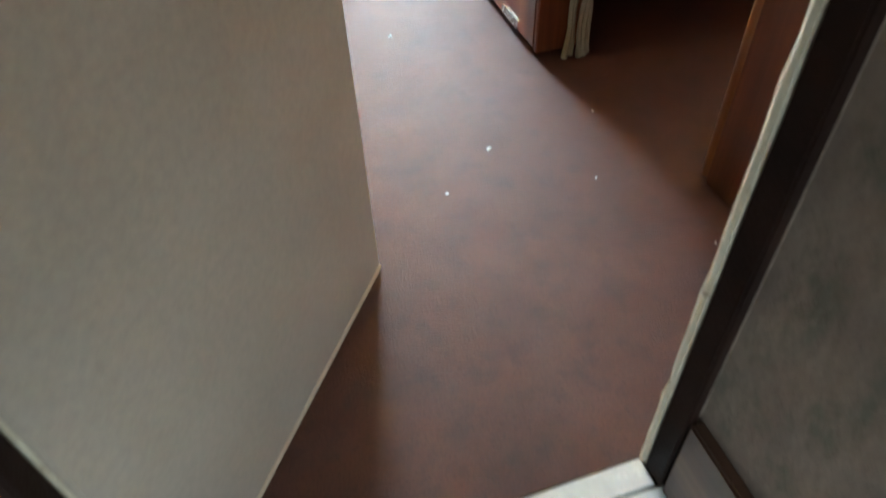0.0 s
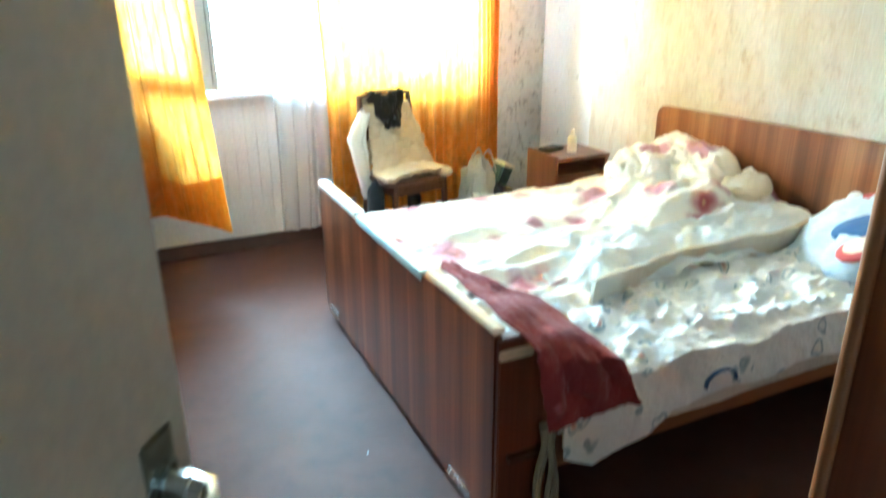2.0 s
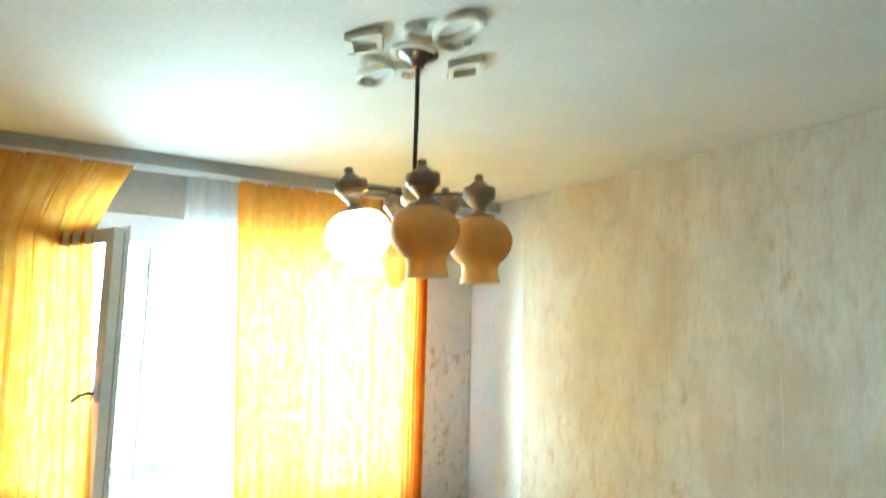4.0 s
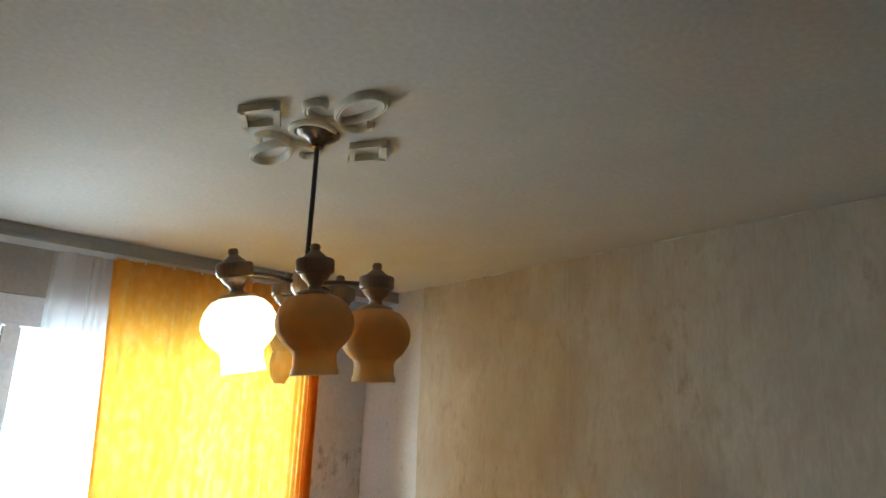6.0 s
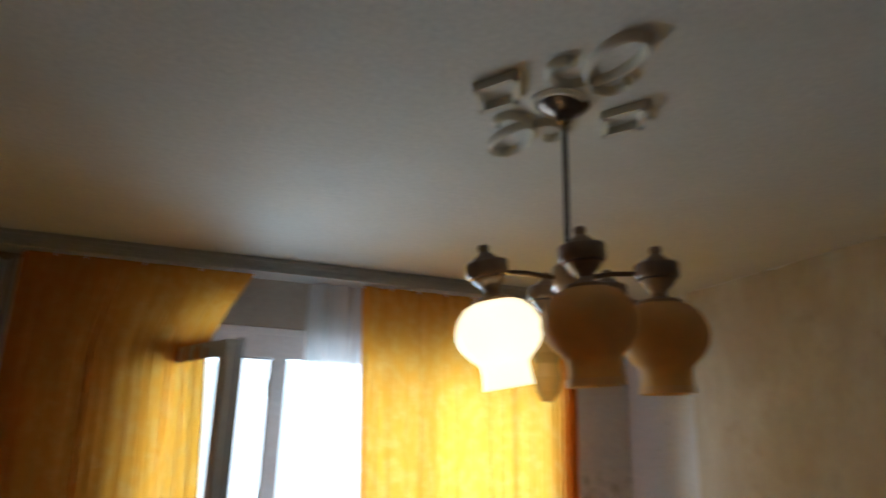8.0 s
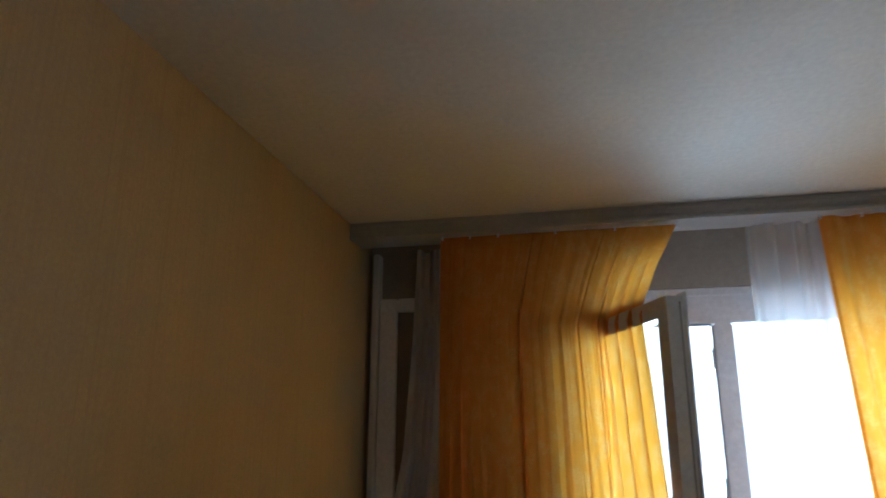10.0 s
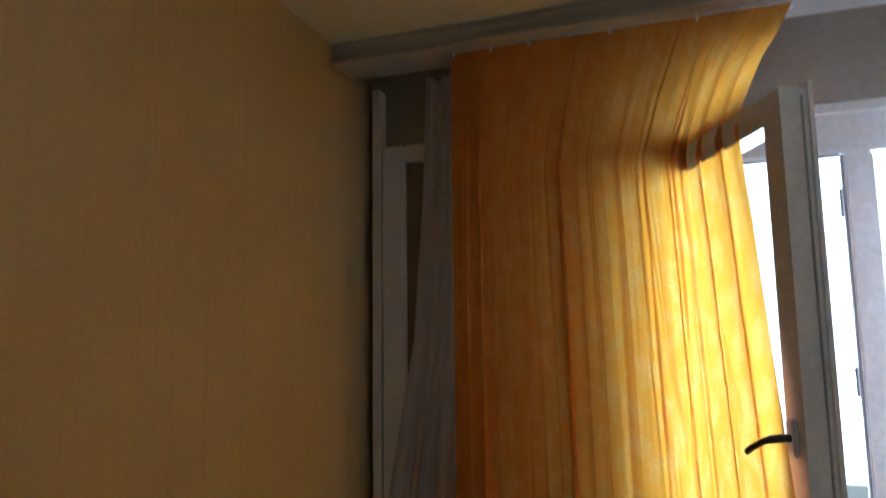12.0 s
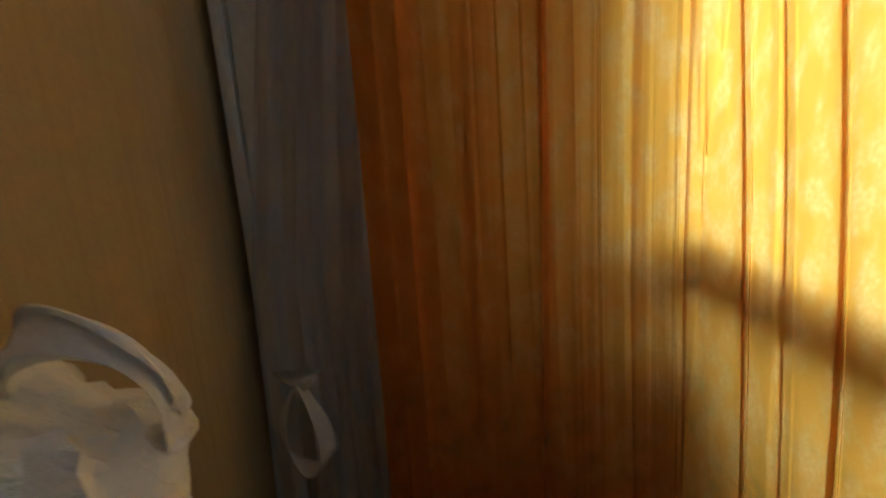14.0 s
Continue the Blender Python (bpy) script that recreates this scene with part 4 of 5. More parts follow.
def spline(points, n=8):
    """Smooth line through a few points."""
    P = [Vector((x, y, 0)) for x, y in points]
    P = [P[0] * 2 - P[1]] + P + [P[-1] * 2 - P[-2]]
    out = []
    for i in range(1, len(P) - 2):
        for k in range(n):
            t = k / n
            q = 0.5 * (2 * P[i] + (P[i + 1] - P[i - 1]) * t + (2 * P[i - 1] - 5 * P[i] + 4 * P[i + 1] - P[i + 2]) * t * t + (3 * P[i] - P[i - 1] - 3 * P[i + 1] + P[i + 2]) * t ** 3)
            out.append((q.x, q.y))
    return out + [(P[-2].x, P[-2].y)]
def turned(points, f):
    return [(x * f, y * f) for x, y in points]
for f in (1, -1):
    oval = [(0.014 + 0.046 * math.cos(a) * (1 - 0.25 * math.sin(a)), -0.233 + 0.102 * math.sin(a)) for a in [radians(95 + 350 * k / 40) for k in range(41)]]
    part("oval_scroll", moulding(turned(oval, f), 0.012, 0.020), M_PLASTER, rosette, smooth=True)
    part("lower_curl", moulding(turned(spline([(0.010, -0.135), (0.045, -0.105), (0.085, -0.105), (0.105, -0.135), (0.100, -0.165), (0.085, -0.160)]), f), 0.012, 0.018), M_PLASTER, rosette, smooth=True)
    part("upper_curl", moulding(turned(spline([(-0.060, -0.185), (-0.085, -0.190), (-0.102, -0.150), (-0.075, -0.105), (-0.030, -0.098), (0.008, -0.130)]), f), 0.012, 0.018), M_PLASTER, rosette, smooth=True)
for cx in (-0.168, 0.200):
    bm = bmesh.new()
    corners = [Vector((cx + dx, 0.003 + dy, 0)) for dx, dy in ((-0.055, 0.0), (0.004, -0.092), (0.058, 0.010), (0.0, 0.094))]
    for p, q in zip(corners, corners[1:] + corners[:1]):
        d = q - p
        block(bm, -0.009, d.length + 0.009, -0.009, 0.009, -0.021, 0.0, m=pose(p.x, p.y, 0, 0, 0, math.degrees(math.atan2(d.y, d.x))))
    part("lozenge", bm, M_PLASTER, rosette)
part("centre_ring", lathe([(0.050, 0.0), (0.072, 0.0), (0.074, -0.006), (0.068, -0.012), (0.056, -0.012), (0.050, -0.004), (0.050, 0.0)], 36), M_PLASTER, rosette, smooth=True)

# ---------- bed ----------
BX0, BX1, BY0, BY1 = 1.105, 2.86, 2.03, 3.60
bed = thing("double_bed", pose(0, 0, 0), "walnut veneered double bed with worn pale edging", "bed")

def foot_panel():
    """Front board with rounded lower corners."""
    bm = bmesh.new()
    y0, y1, z0, z1, r = BY0 + 0.02, BY1, 0.035, 0.618, 0.05
    ring = [(y0, z1), (y1, z1)] + [(y1 - r + r * math.cos(a), z0 + r + r * math.sin(a)) for a in [radians(-90 * k / 6) for k in range(7)]] + [(y0, z0)]
    a = [bm.verts.new((BX0, y, z)) for y, z in ring]
    b = [bm.verts.new((BX0 + 0.022, y, z)) for y, z in ring]
    bm.faces.new(a)
    bm.faces.new(b[::-1])
    for k in range(len(ring)):
        bm.faces.new((a[k], a[(k + 1) % len(a)], b[(k + 1) % len(a)], b[k]))
    return bm
part("footboard", foot_panel(), M_WALNUT, bed)
part("foot_end", boxes((BX0 + 0.004, BX0 + 0.155, BY0, BY0 + 0.02, 0.02, 0.612), bevel=0.003), M_WALNUT, bed)
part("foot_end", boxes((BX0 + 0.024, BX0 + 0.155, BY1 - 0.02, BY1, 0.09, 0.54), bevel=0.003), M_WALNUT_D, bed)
part("top_edging", boxes((BX0 - 0.005, BX0 + 0.036, 3.10, BY1 + 0.004, 0.610, 0.634), bevel=0.003), M_WHITE_EDGE, bed, "white edging strip")
part("top_edging", boxes((BX0 - 0.006, BX0 + 0.026, 2.49, 3.09, 0.598, 0.628), bevel=0.003), M_BLUE_EDGE, bed, "light blue edging strip")
part("top_edging", boxes((BX0 - 0.002, BX0 + 0.030, BY0 + 0.02, 2.46, 0.622, 0.642), bevel=0.004), M_PALE_EDGE, bed, "pale worn wood edging")
part("end_edging", boxes((BX0 + 0.004, BX0 + 0.10, BY0 - 0.006, BY0 + 0.014, 0.560, 0.590), bevel=0.004), M_PALE_EDGE, bed)
part("metal_clip", boxes((BX0 - 0.003, BX0, 2.17, 2.31, 0.035, 0.068)), M_METAL, bed)
part("metal_clip", boxes((BX0 - 0.003, BX0, 3.42, 3.54, 0.048, 0.082)), M_METAL, bed)
def head_panel():
    bm = bmesh.new()
    y0, y1, z0, z1, r = BY0 - 0.02, 3.49, 0.10, 0.848, 0.06
    ring = [(y0, z0), (y1, z0)] + [(y1 - r + r * math.cos(a), z1 - r + r * math.sin(a)) for a in [radians(90 * k / 8) for k in range(9)]] + [(y0, z1 + 0.03)]
    a = [bm.verts.new((BX1 - 0.022, y, z)) for y, z in ring]
    b = [bm.verts.new((BX1 + 0.006, y, z)) for y, z in ring]
    bm.faces.new(a)
    bm.faces.new(b[::-1])
    for k in range(len(ring)):
        bm.faces.new((a[k], a[(k + 1) % len(a)], b[(k + 1) % len(a)], b[k]))
    return bm
part("headboard", head_panel(), M_WALNUT_H, bed)
for y in (BY0 + 0.02, BY1 - 0.12):
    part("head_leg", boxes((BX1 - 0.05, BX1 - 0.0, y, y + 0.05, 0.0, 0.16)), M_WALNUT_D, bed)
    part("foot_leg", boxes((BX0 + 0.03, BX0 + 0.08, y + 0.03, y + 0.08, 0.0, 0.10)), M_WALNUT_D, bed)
part("side_rail", boxes((BX0 + 0.155, BX1 - 0.022, 1.985, 2.010, 0.235, 0.325), bevel=0.003), M_RAIL, bed)
part("side_rail", boxes((BX0 + 0.155, BX1 - 0.022, 3.535, 3.560, 0.235, 0.325), bevel=0.003), M_RAIL, bed)
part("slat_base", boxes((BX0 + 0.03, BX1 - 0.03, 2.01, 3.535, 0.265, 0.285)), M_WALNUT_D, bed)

def mattress(y0, y1, seed):
    def fn(u, v):
        # wrap across the width: side, top, side
        x = BX0 + 0.162 + u * (BX1 - 0.03 - BX0 - 0.162)
        w = v * 1.30 - 0.15
        if w < 0:
            y, z = y0, 0.45 + w
        elif w > 1:
            y, z = y1, 0.45 - (w - 1)
        else:
            y, z = y0 + w * (y1 - y0), 0.45 + 0.02 * math.sin(math.pi * w) + 0.012 * fbm(x * 3 + seed, w * 4)
        return (x, y + 0.012 * fbm(x * 4, seed + z * 5), z)
    return sheet(fn, 60, 40, thick=0.02)
for y0, y1, sd in ((1.965, 2.745, 0.0), (2.76, 3.53, 7.0)):
    mt = thing("mattress", pose(0, 0, 0), "grey white printed mattress lying in the bed", "mattress", "mattresses in the bed")
    part("cover", mattress(y0, y1, sd), M_TICKING, mt, smooth=True)
    part("filling", boxes((BX0 + 0.167, BX1 - 0.035, y0 + 0.022, y1 - 0.022, 0.287, 0.425), bevel=0.01), M_TICKING, mt)

def bedding_height(x, y):
    """Rumpled bedclothes over the far mattress, swelling toward the head."""
    h = 0.492 + 0.036 * fbm(x * 2.0, y * 2.6, 1.0) + 0.026 * folds(x, y, 2.0, 0.55)
    h += 0.095 * step(1.95, 2.45, x) * math.exp(-((y - 3.05) / 0.33) ** 4) * (1 + 0.45 * fbm(x * 4, y * 5, 9.0)) + 0.020 * step(1.9, 2.3, x) * folds(x, y, 7.0)
    h += 0.050 * math.exp(-((y - 2.72 - 0.10 * (x - 1.9)) / 0.09) ** 2) * step(1.2, 1.7, x) * (1 - 0.4 * step(2.5, 2.8, x))
    h -= 0.045 * step(3.10, 3.45, y) * (1 - step(2.3, 2.6, x))
    return max(h, 0.484)
def duvet(u, v):
    x = BX0 + 0.045 + u * 1.66
    edge = 2.42 + 0.10 * math.sin(x * 3.1) + 0.05 * fbm(x * 3, 4.0)
    y = edge + v * (3.575 - edge)
    z = bedding_height(x, y)
    z -= 0.075 * (1 - step(0.0, 0.07, v)) + 0.12 * step(0.955, 1.0, v)
    return (x, y, z)
dv = thing("duvet", pose(0, 0, 0), "rumpled cream duvet with dark red flowers", "duvet")
part("cover", sheet(duvet, 170, 140, thick=0.012), M_SHEET, dv, smooth=True)
part("piping", tube([Vector(duvet(0.0, k / 60)) + Vector((-0.002, 0, -0.005)) for k in range(61)], 0.0085, 8), M_REDPRINT, dv, "dark red piped edge", True)

def blanket(u, v):
    x = 1.55 + u * 1.25
    c = 2.50 + 0.09 * (x - 1.6) + 0.03 * math.sin(x * 5)
    y = c - 0.17 + v * 0.36
    z = 0.545 + 0.058 * math.sin(math.pi * v) ** 0.7 + 0.030 * fbm(x * 5, y * 9, 3.0) - 0.040 + 0.024 * folds(x, y, 8.0, 0.8) - 0.05 * (1 - step(0, 0.15, u))
    return (x, y, z)
bk = thing("blanket", pose(0, 0, 0), "rumpled bluish white and cream blanket on the bed", "blanket")
part("fold", sheet(blanket, 130, 50, thick=0.010), M_WHITEBLUE, bk, smooth=True)
def blanket_edge(u, v):
    x = 1.60 + u * 1.2
    y = 2.34 + 0.09 * (x - 1.6) + 0.02 * math.sin(x * 7) - 0.012 * v
    z = 0.492 + v * 0.085 + 0.012 * fbm(x * 8, v * 3, 5.0)
    return (x, y, z)
part("border", sheet(blanket_edge, 70, 8, thick=0.012), M_BEIGE, bk, smooth=True)

def near_sheet(u, v):
    x = BX0 + 0.140 + u * 1.565
    w = v * 0.62
    drop = lerp([(1.24, 0.15), (1.34, 0.22), (1.53, 0.165), (1.60, 0.115), (2.0, 0.10), (2.9, 0.09)], x) + 0.02 + 0.008 * math.sin(x * 17)
    if w < 0.10:
        t = w / 0.10
        y, z = 1.948 - 0.012 * (1 - t), 0.482 - drop * (1 - t)
    else:
        t = (w - 0.10) / 0.52
        y, z = 1.948 + t * 0.55, 0.490 + 0.022 * fbm(x * 5, t * 5, 6.0) + 0.020 * folds(1.5 * x, 1.1 * t, 4.0) * step(0.0, 0.2, t)
    z += 0.012 * fbm(x * 7, v * 4, 8.0) * (1 if v > 0.16 else 0.4)
    return (x, y + 0.010 * fbm(x * 6, v * 5, 4.0), z)
sh1 = thing("bed_sheet", pose(0, 0, 0), "white printed bed sheet hanging over the mattress side", "bed sheet")
part("cover", sheet(near_sheet, 190, 90, thick=0.006), M_SHEET2, sh1, smooth=True)
ring_pts = [(1.75 + 0.055 * math.cos(t), 1.929, 0.395 + 0.035 * math.sin(t)) for t in [math.pi * k / 14 - 0.2 for k in range(17)]]
part("printed_ring", tube(ring_pts, 0.0075, 6, squash=0.5), M_NAVY, sh1, "dark blue printed ring")

def puffed(name, m, rx, ry, rz, mat, label, seed, fold=0.16):
    p = thing(name, m, label, "pillow", "pillows")
    part("case", pillow(bmesh.new(), rx, ry, rz, seed, fold=fold), mat, p, smooth=True)
    return p
puffed("pillow", pose(2.67, 3.07, 0.625, 4, -26, 6), 0.16, 0.26, 0.095, M_SHEET, "cream floral pillow propped by the headboard", 2.0)
puffed("pillow", pose(2.53, 3.20, 0.605, -6, -18, 20), 0.18, 0.18, 0.085, M_SHEET, "cream floral pillow slumped on the duvet", 5.0)
puffed("pillow", pose(2.70, 2.82, 0.60, -6, -14, 4), 0.13, 0.16, 0.045, M_BEIGE, "flat beige pillow under the floral ones", 8.0)
bp = puffed("cushion", pose(2.66, 2.22, 0.570, -24, -24, 16), 0.25, 0.25, 0.07, M_PALEBLUE, "pale blue cushion with navy and red patches", 11.0, 0.0)
def patch(parent, name, cx, cy, rx, ry, z, mat):
    bm = bmesh.new()
    bmesh.ops.create_icosphere(bm, subdivisions=3, radius=1.0)
    for v in bm.verts:
        v.co = Vector((cx + v.co.x * rx, cy + v.co.y * ry, z + v.co.z * 0.020))
    part(name, bm, mat, parent, smooth=True)
patch(bp, "navy_patch", -0.035, -0.05, 0.075, 0.100, 0.066, M_NAVY)
patch(bp, "red_patch", -0.150, -0.095, 0.070, 0.078, 0.058, M_REDPRINT)
patch(bp, "cream_patch", -0.150, -0.095, 0.054, 0.060, 0.062, M_CREAM)
patch(bp, "red_band", 0.18, -0.02, 0.028, 0.16, 0.046, M_REDPRINT)
for cx, cy in ((0.19, -0.05), (0.185, 0.07)):
    patch(bp, "white_tuft", cx, cy, 0.028, 0.028, 0.060, M_WHITECLOTH)

# maroon cloth over the foot end, khaki cloth tied below
MAR_A = ((0.0, 1.135, 2.42, 0.655), (0.35, 1.138, 2.06, 0.652), (0.5, 1.165, 1.955, 0.615), (1.0, 1.182, 1.915, 0.411))
MAR_B = ((0.0, 1.19, 2.46, 0.640), (0.35, 1.335, 2.21, 0.605), (0.6, 1.39, 1.925, 0.550), (1.0, 1.444, 1.905, 0.433))
def along(rows, t):
    return Vector([lerp([(q[0], q[k]) for q in rows], t) for k in (1, 2, 3)])
def maroon(u, v):
    p = along(MAR_A, v).lerp(along(MAR_B, v), u)
    return p + Vector((0.006 * fbm(u * 5, v * 6), 0.010 * fbm(u * 6, v * 7, 1.0) - 0.008 * math.sin(u * 14) * step(0.4, 0.8, v), 0.014 * fbm(u * 4 + 2, v * 7, 3.0) + 0.01 * math.sin(math.pi * u)))
mc = thing("maroon_cloth", pose(0, 0, 0), "dark red woollen cloth draped over the bed foot", "cloth")
part("drape", sheet(maroon, 36, 50, thick=0.007), M_MAROON, mc, smooth=True)
kh = thing("khaki_cloth", pose(1.235, 1.985, 0.0), "khaki cloth strips hanging from the bed foot", "cloth")
for k in range(5):
    part("strip", tube([((k - 2) * 0.016 * (0.5 + 0.9 * (1 - j / 12)) + 0.006 * math.sin(j * 0.8 + k), 0.012 * math.sin(k * 2.0) + 0.004 * math.sin(j + k), 0.012 + 0.36 * j / 12) for j in range(13)], lambda t: 0.0115 - 0.003 * math.sin(math.pi * t), 8), M_KHAKI, kh, smooth=True)

# ---------- wardrobe beside the door ----------
WDX, WDY0, WDY1 = 1.285, 0.69, 1.325
wd = thing("wardrobe", pose(0, 0, 0), "red walnut wardrobe with rounded front post", "wardrobe")
part("side_panel", boxes((WDX, WDX + 0.022, WDY0, WDY1 - 0.02, 0.0, 1.60), bevel=0.002), M_WARD, wd)
part("side_panel", boxes((2.45, 2.472, WDY0, WDY1 - 0.02, 0.0, 1.60), bevel=0.002), M_WARD, wd)
part("front_post", tube([(WDX + 0.006, WDY1 - 0.008, 0.02), (WDX + 0.006, WDY1 - 0.006, 1.0), (WDX + 0.006, WDY1 - 0.008, 1.60)], 0.014, 12), M_WALNUT_H, wd, smooth=True)
part("top", boxes((WDX - 0.01, 2.482, WDY0, WDY1 + 0.005, 1.60, 1.625), bevel=0.003), M_WARD, wd)
part("plinth", boxes((WDX + 0.022, 2.45, WDY0 + 0.02, WDY1 - 0.05, 0.0, 0.07)), M_WALNUT_D, wd)
part("back", boxes((WDX + 0.022, 2.45, WDY0, WDY0 + 0.012, 0.07, 1.60)), M_WALNUT_D, wd)
for x0, x1 in ((WDX + 0.026, 1.862), (1.868, 2.446)):
    dr = part("wardrobe_door", boxes((x0, x1, WDY1 - 0.022, WDY1 - 0.002, 0.075, 1.595), bevel=0.002), M_WARD, wd)
    part("knob", lathe([(0.001, 0.0), (0.008, 0.0), (0.008, 0.012), (0.015, 0.018), (0.012, 0.026), (0.001, 0.028)], 14), M_PLATE, dr, smooth=True).matrix_basis = pose(x1 - 0.05 if x0 < 1.5 else x0 + 0.05, WDY1 - 0.002, 1.0, -90)

# ---------- chair with clothes ----------
chair = thing("chair", pose(1.735, 4.165, 0, 0, 0, 12) @ Matrix.Diagonal((1, 1, 1.05, 1)), "dark brown wooden chair heaped with clothes", "chair")
def seat_shape():
    bm = bmesh.new()
    ring = []
    for k in range(36):
        a = 2 * math.pi * k / 36
        c, s = math.cos(a), math.sin(a)
        e = 0.55
        x = 0.205 * (abs(c) ** e) * (1 if c > 0 else -1)
        y = 0.165 * (abs(s) ** e) * (1 if s > 0 else -1)
        ring.append((x * (1 - 0.08 * (y > 0)), y))
    lo = [bm.verts.new((x, y, 0.418)) for x, y in ring]
    mid = [bm.verts.new((x * 1.03, y * 1.03, 0.436)) for x, y in ring]
    hi = [bm.verts.new((x * 0.985, y * 0.985, 0.450)) for x, y in ring]
    for a, b in ((lo, mid), (mid, hi)):
        for k in range(36):
            bm.faces.new((a[k], a[(k + 1) % 36], b[(k + 1) % 36], b[k]))
    bm.faces.new(lo)
    bm.faces.new(hi[::-1])
    return bm
part("seat", seat_shape(), M_CHAIR, chair, smooth=True)
part("apron", boxes((-0.165, 0.165, -0.140, -0.123, 0.365, 0.418), (-0.165, 0.165, 0.148, 0.165, 0.365, 0.418), (-0.165, -0.148, -0.123, 0.148, 0.365, 0.418), (0.148, 0.165, -0.123, 0.148, 0.365, 0.418)), M_CHAIR, chair)
for sx in (-1, 1):
    part("leg", tube([(sx * 0.155, -0.130, 0.42), (sx * 0.165, -0.138, 0.2), (sx * 0.178, -0.150, 0.0)], lambda t: 0.018 - 0.005 * t, 10), M_CHAIR, chair, smooth=True)
    part("leg", tube([(sx * 0.155, 0.155, 0.42), (sx * 0.160, 0.175, 0.2), (sx * 0.165, 0.205, 0.0)], lambda t: 0.018 - 0.004 * t, 10), M_CHAIR, chair, smooth=True)
    part("back_post", tube([(sx * 0.165, 0.150, 0.42), (sx * 0.165, 0.172, 0.62), (sx * 0.155, 0.200, 0.83)], 0.015, 10), M_CHAIR, chair, smooth=True)
    part("stretcher", tube([(sx * 0.165, -0.160, 0.18), (sx * 0.165, 0.175, 0.18)], 0.010, 8), M_CHAIR, chair, smooth=True)
part("top_rail", tube([(-0.16, 0.197, 0.82), (-0.08, 0.215, 0.835), (0.08, 0.215, 0.835), (0.16, 0.197, 0.82)], 0.022, 10, squash=0.5), M_CHAIR, chair, smooth=True)
part("back_slat", boxes((-0.155, 0.155, 0.170, 0.185, 0.60, 0.68), bevel=0.004), M_CHAIR, chair)

coat = thing("coat", pose(1.735, 4.165, 0, 0, 0, 12), "cream fleece coat thrown over the chair", "coat")
def coat_front(u, v):
    w = 0.135 + 0.065 * v
    x = -0.020 + (2 * u - 1) * w + 0.012 * math.sin(v * 5) + 0.03 * v
    if v < 0.82:
        t = v / 0.82
        y, z = 0.175 - 0.15 * t ** 1.3, 0.845 - 0.335 * t
    else:
        t = (v - 0.82) / 0.18
        y, z = 0.025 - 0.150 * t, 0.510 - 0.012 * t
    bow = 0.045 * (1 - (2 * u - 1) ** 2)
    return (x, y - bow + 0.016 * fbm(u * 4, v * 5, 1.0) - 0.012 * folds(u * 1.2, v * 0.8, 3.0), z - 0.03 * abs(2 * u - 1) ** 2 + 0.018 * fbm(u * 5 + 2, v * 6, 3.0))
part("front", sheet(coat_front, 40, 44, thick=0.022), M_COAT, coat, smooth=True)
def coat_back(u, v):
    x = -0.02 + (2 * u - 1) * (0.13 + 0.04 * v)
    return (x, 0.225 + 0.02 * fbm(u * 3, v * 4, 5.0), 0.86 - 0.38 * v)
part("back", sheet(coat_back, 20, 20, thick=0.015), M_COAT, coat, smooth=True)
part("cuff", blob(0.045, 0.035, 0.022, 0.2, 3.0, 4.0), M_COAT, coat, smooth=True).matrix_basis = pose(0.15, -0.16, 0.482, 0, 0, 30)
shirt = thing("shirt", pose(1.735, 4.165, 0, 0, 0, 12), "white shirt hanging off the chair back", "shirt")
def sleeve(u, v):
    a = 2 * math.pi * u
    r = 0.034 + 0.012 * math.sin(v * 4)
    cx = lerp([(0, -0.15), (0.4, -0.245), (0.55, -0.235), (1.0, -0.215)], v)
    cz = lerp([(0, 0.80), (0.4, 0.66), (0.55, 0.60), (1.0, 0.36)], v)
    return (cx + r * math.cos(a), 0.14 + 0.7 * r * math.sin(a) - 0.08 * v, cz + 0.012 * math.sin(a) + 0.008 * fbm(u * 6, v * 5))
part("sleeve", sheet(sleeve, 16, 26), M_WHITECLOTH, shirt, smooth=True)
def flap(u, v):
    return (-0.185 - 0.045 * u * (1 - 0.5 * v), 0.10 - 0.05 * v + 0.01 * fbm(u * 4, v * 5), 0.76 - 0.40 * v - 0.05 * u)
part("tail", sheet(flap, 10, 24, thick=0.006), M_WHITECLOTH, shirt, smooth=True)
fur = thing("black_jumper", pose(1.735, 4.165, 0, 0, 0, 12), "black knitted jumper bunched on the chair back", "jumper")
def bunch(u, v):
    w = 0.105 - 0.085 * v
    x = -0.045 + (2 * u - 1) * w + 0.01 * v
    return (x, 0.135 - 0.055 * v - 0.03 * (1 - (2 * u - 1) ** 2) + 0.015 * fbm(u * 6, v * 6, 2.0), 0.875 - 0.165 * v + 0.030 * abs(2 * u - 1) * (1 - v) + 0.014 * fbm(u * 9, v * 5, 7.0))
part("front", sheet(bunch, 26, 22, thick=0.03), M_BLACKFUR, fur, smooth=True)
tr = thing("trousers", pose(1.735, 4.165, 0, 0, 0, 12), "dark trousers hanging beside the chair seat", "trousers")
def trouser(dx):
    def fn(u, v):
        a = 2 * math.pi * u
        return (-0.215 + dx + 0.045 * math.cos(a) * (1 - 0.2 * v) * min(1.0, 0.05 + v * 7), -0.03 + 0.055 * math.sin(a) * min(1.0, 0.05 + v * 7), 0.47 - 0.44 * v + 0.006 * fbm(u * 5, v * 6))
    return fn
part("leg", sheet(trouser(0.0), 18, 18), M_DARKCLOTH, tr, smooth=True)
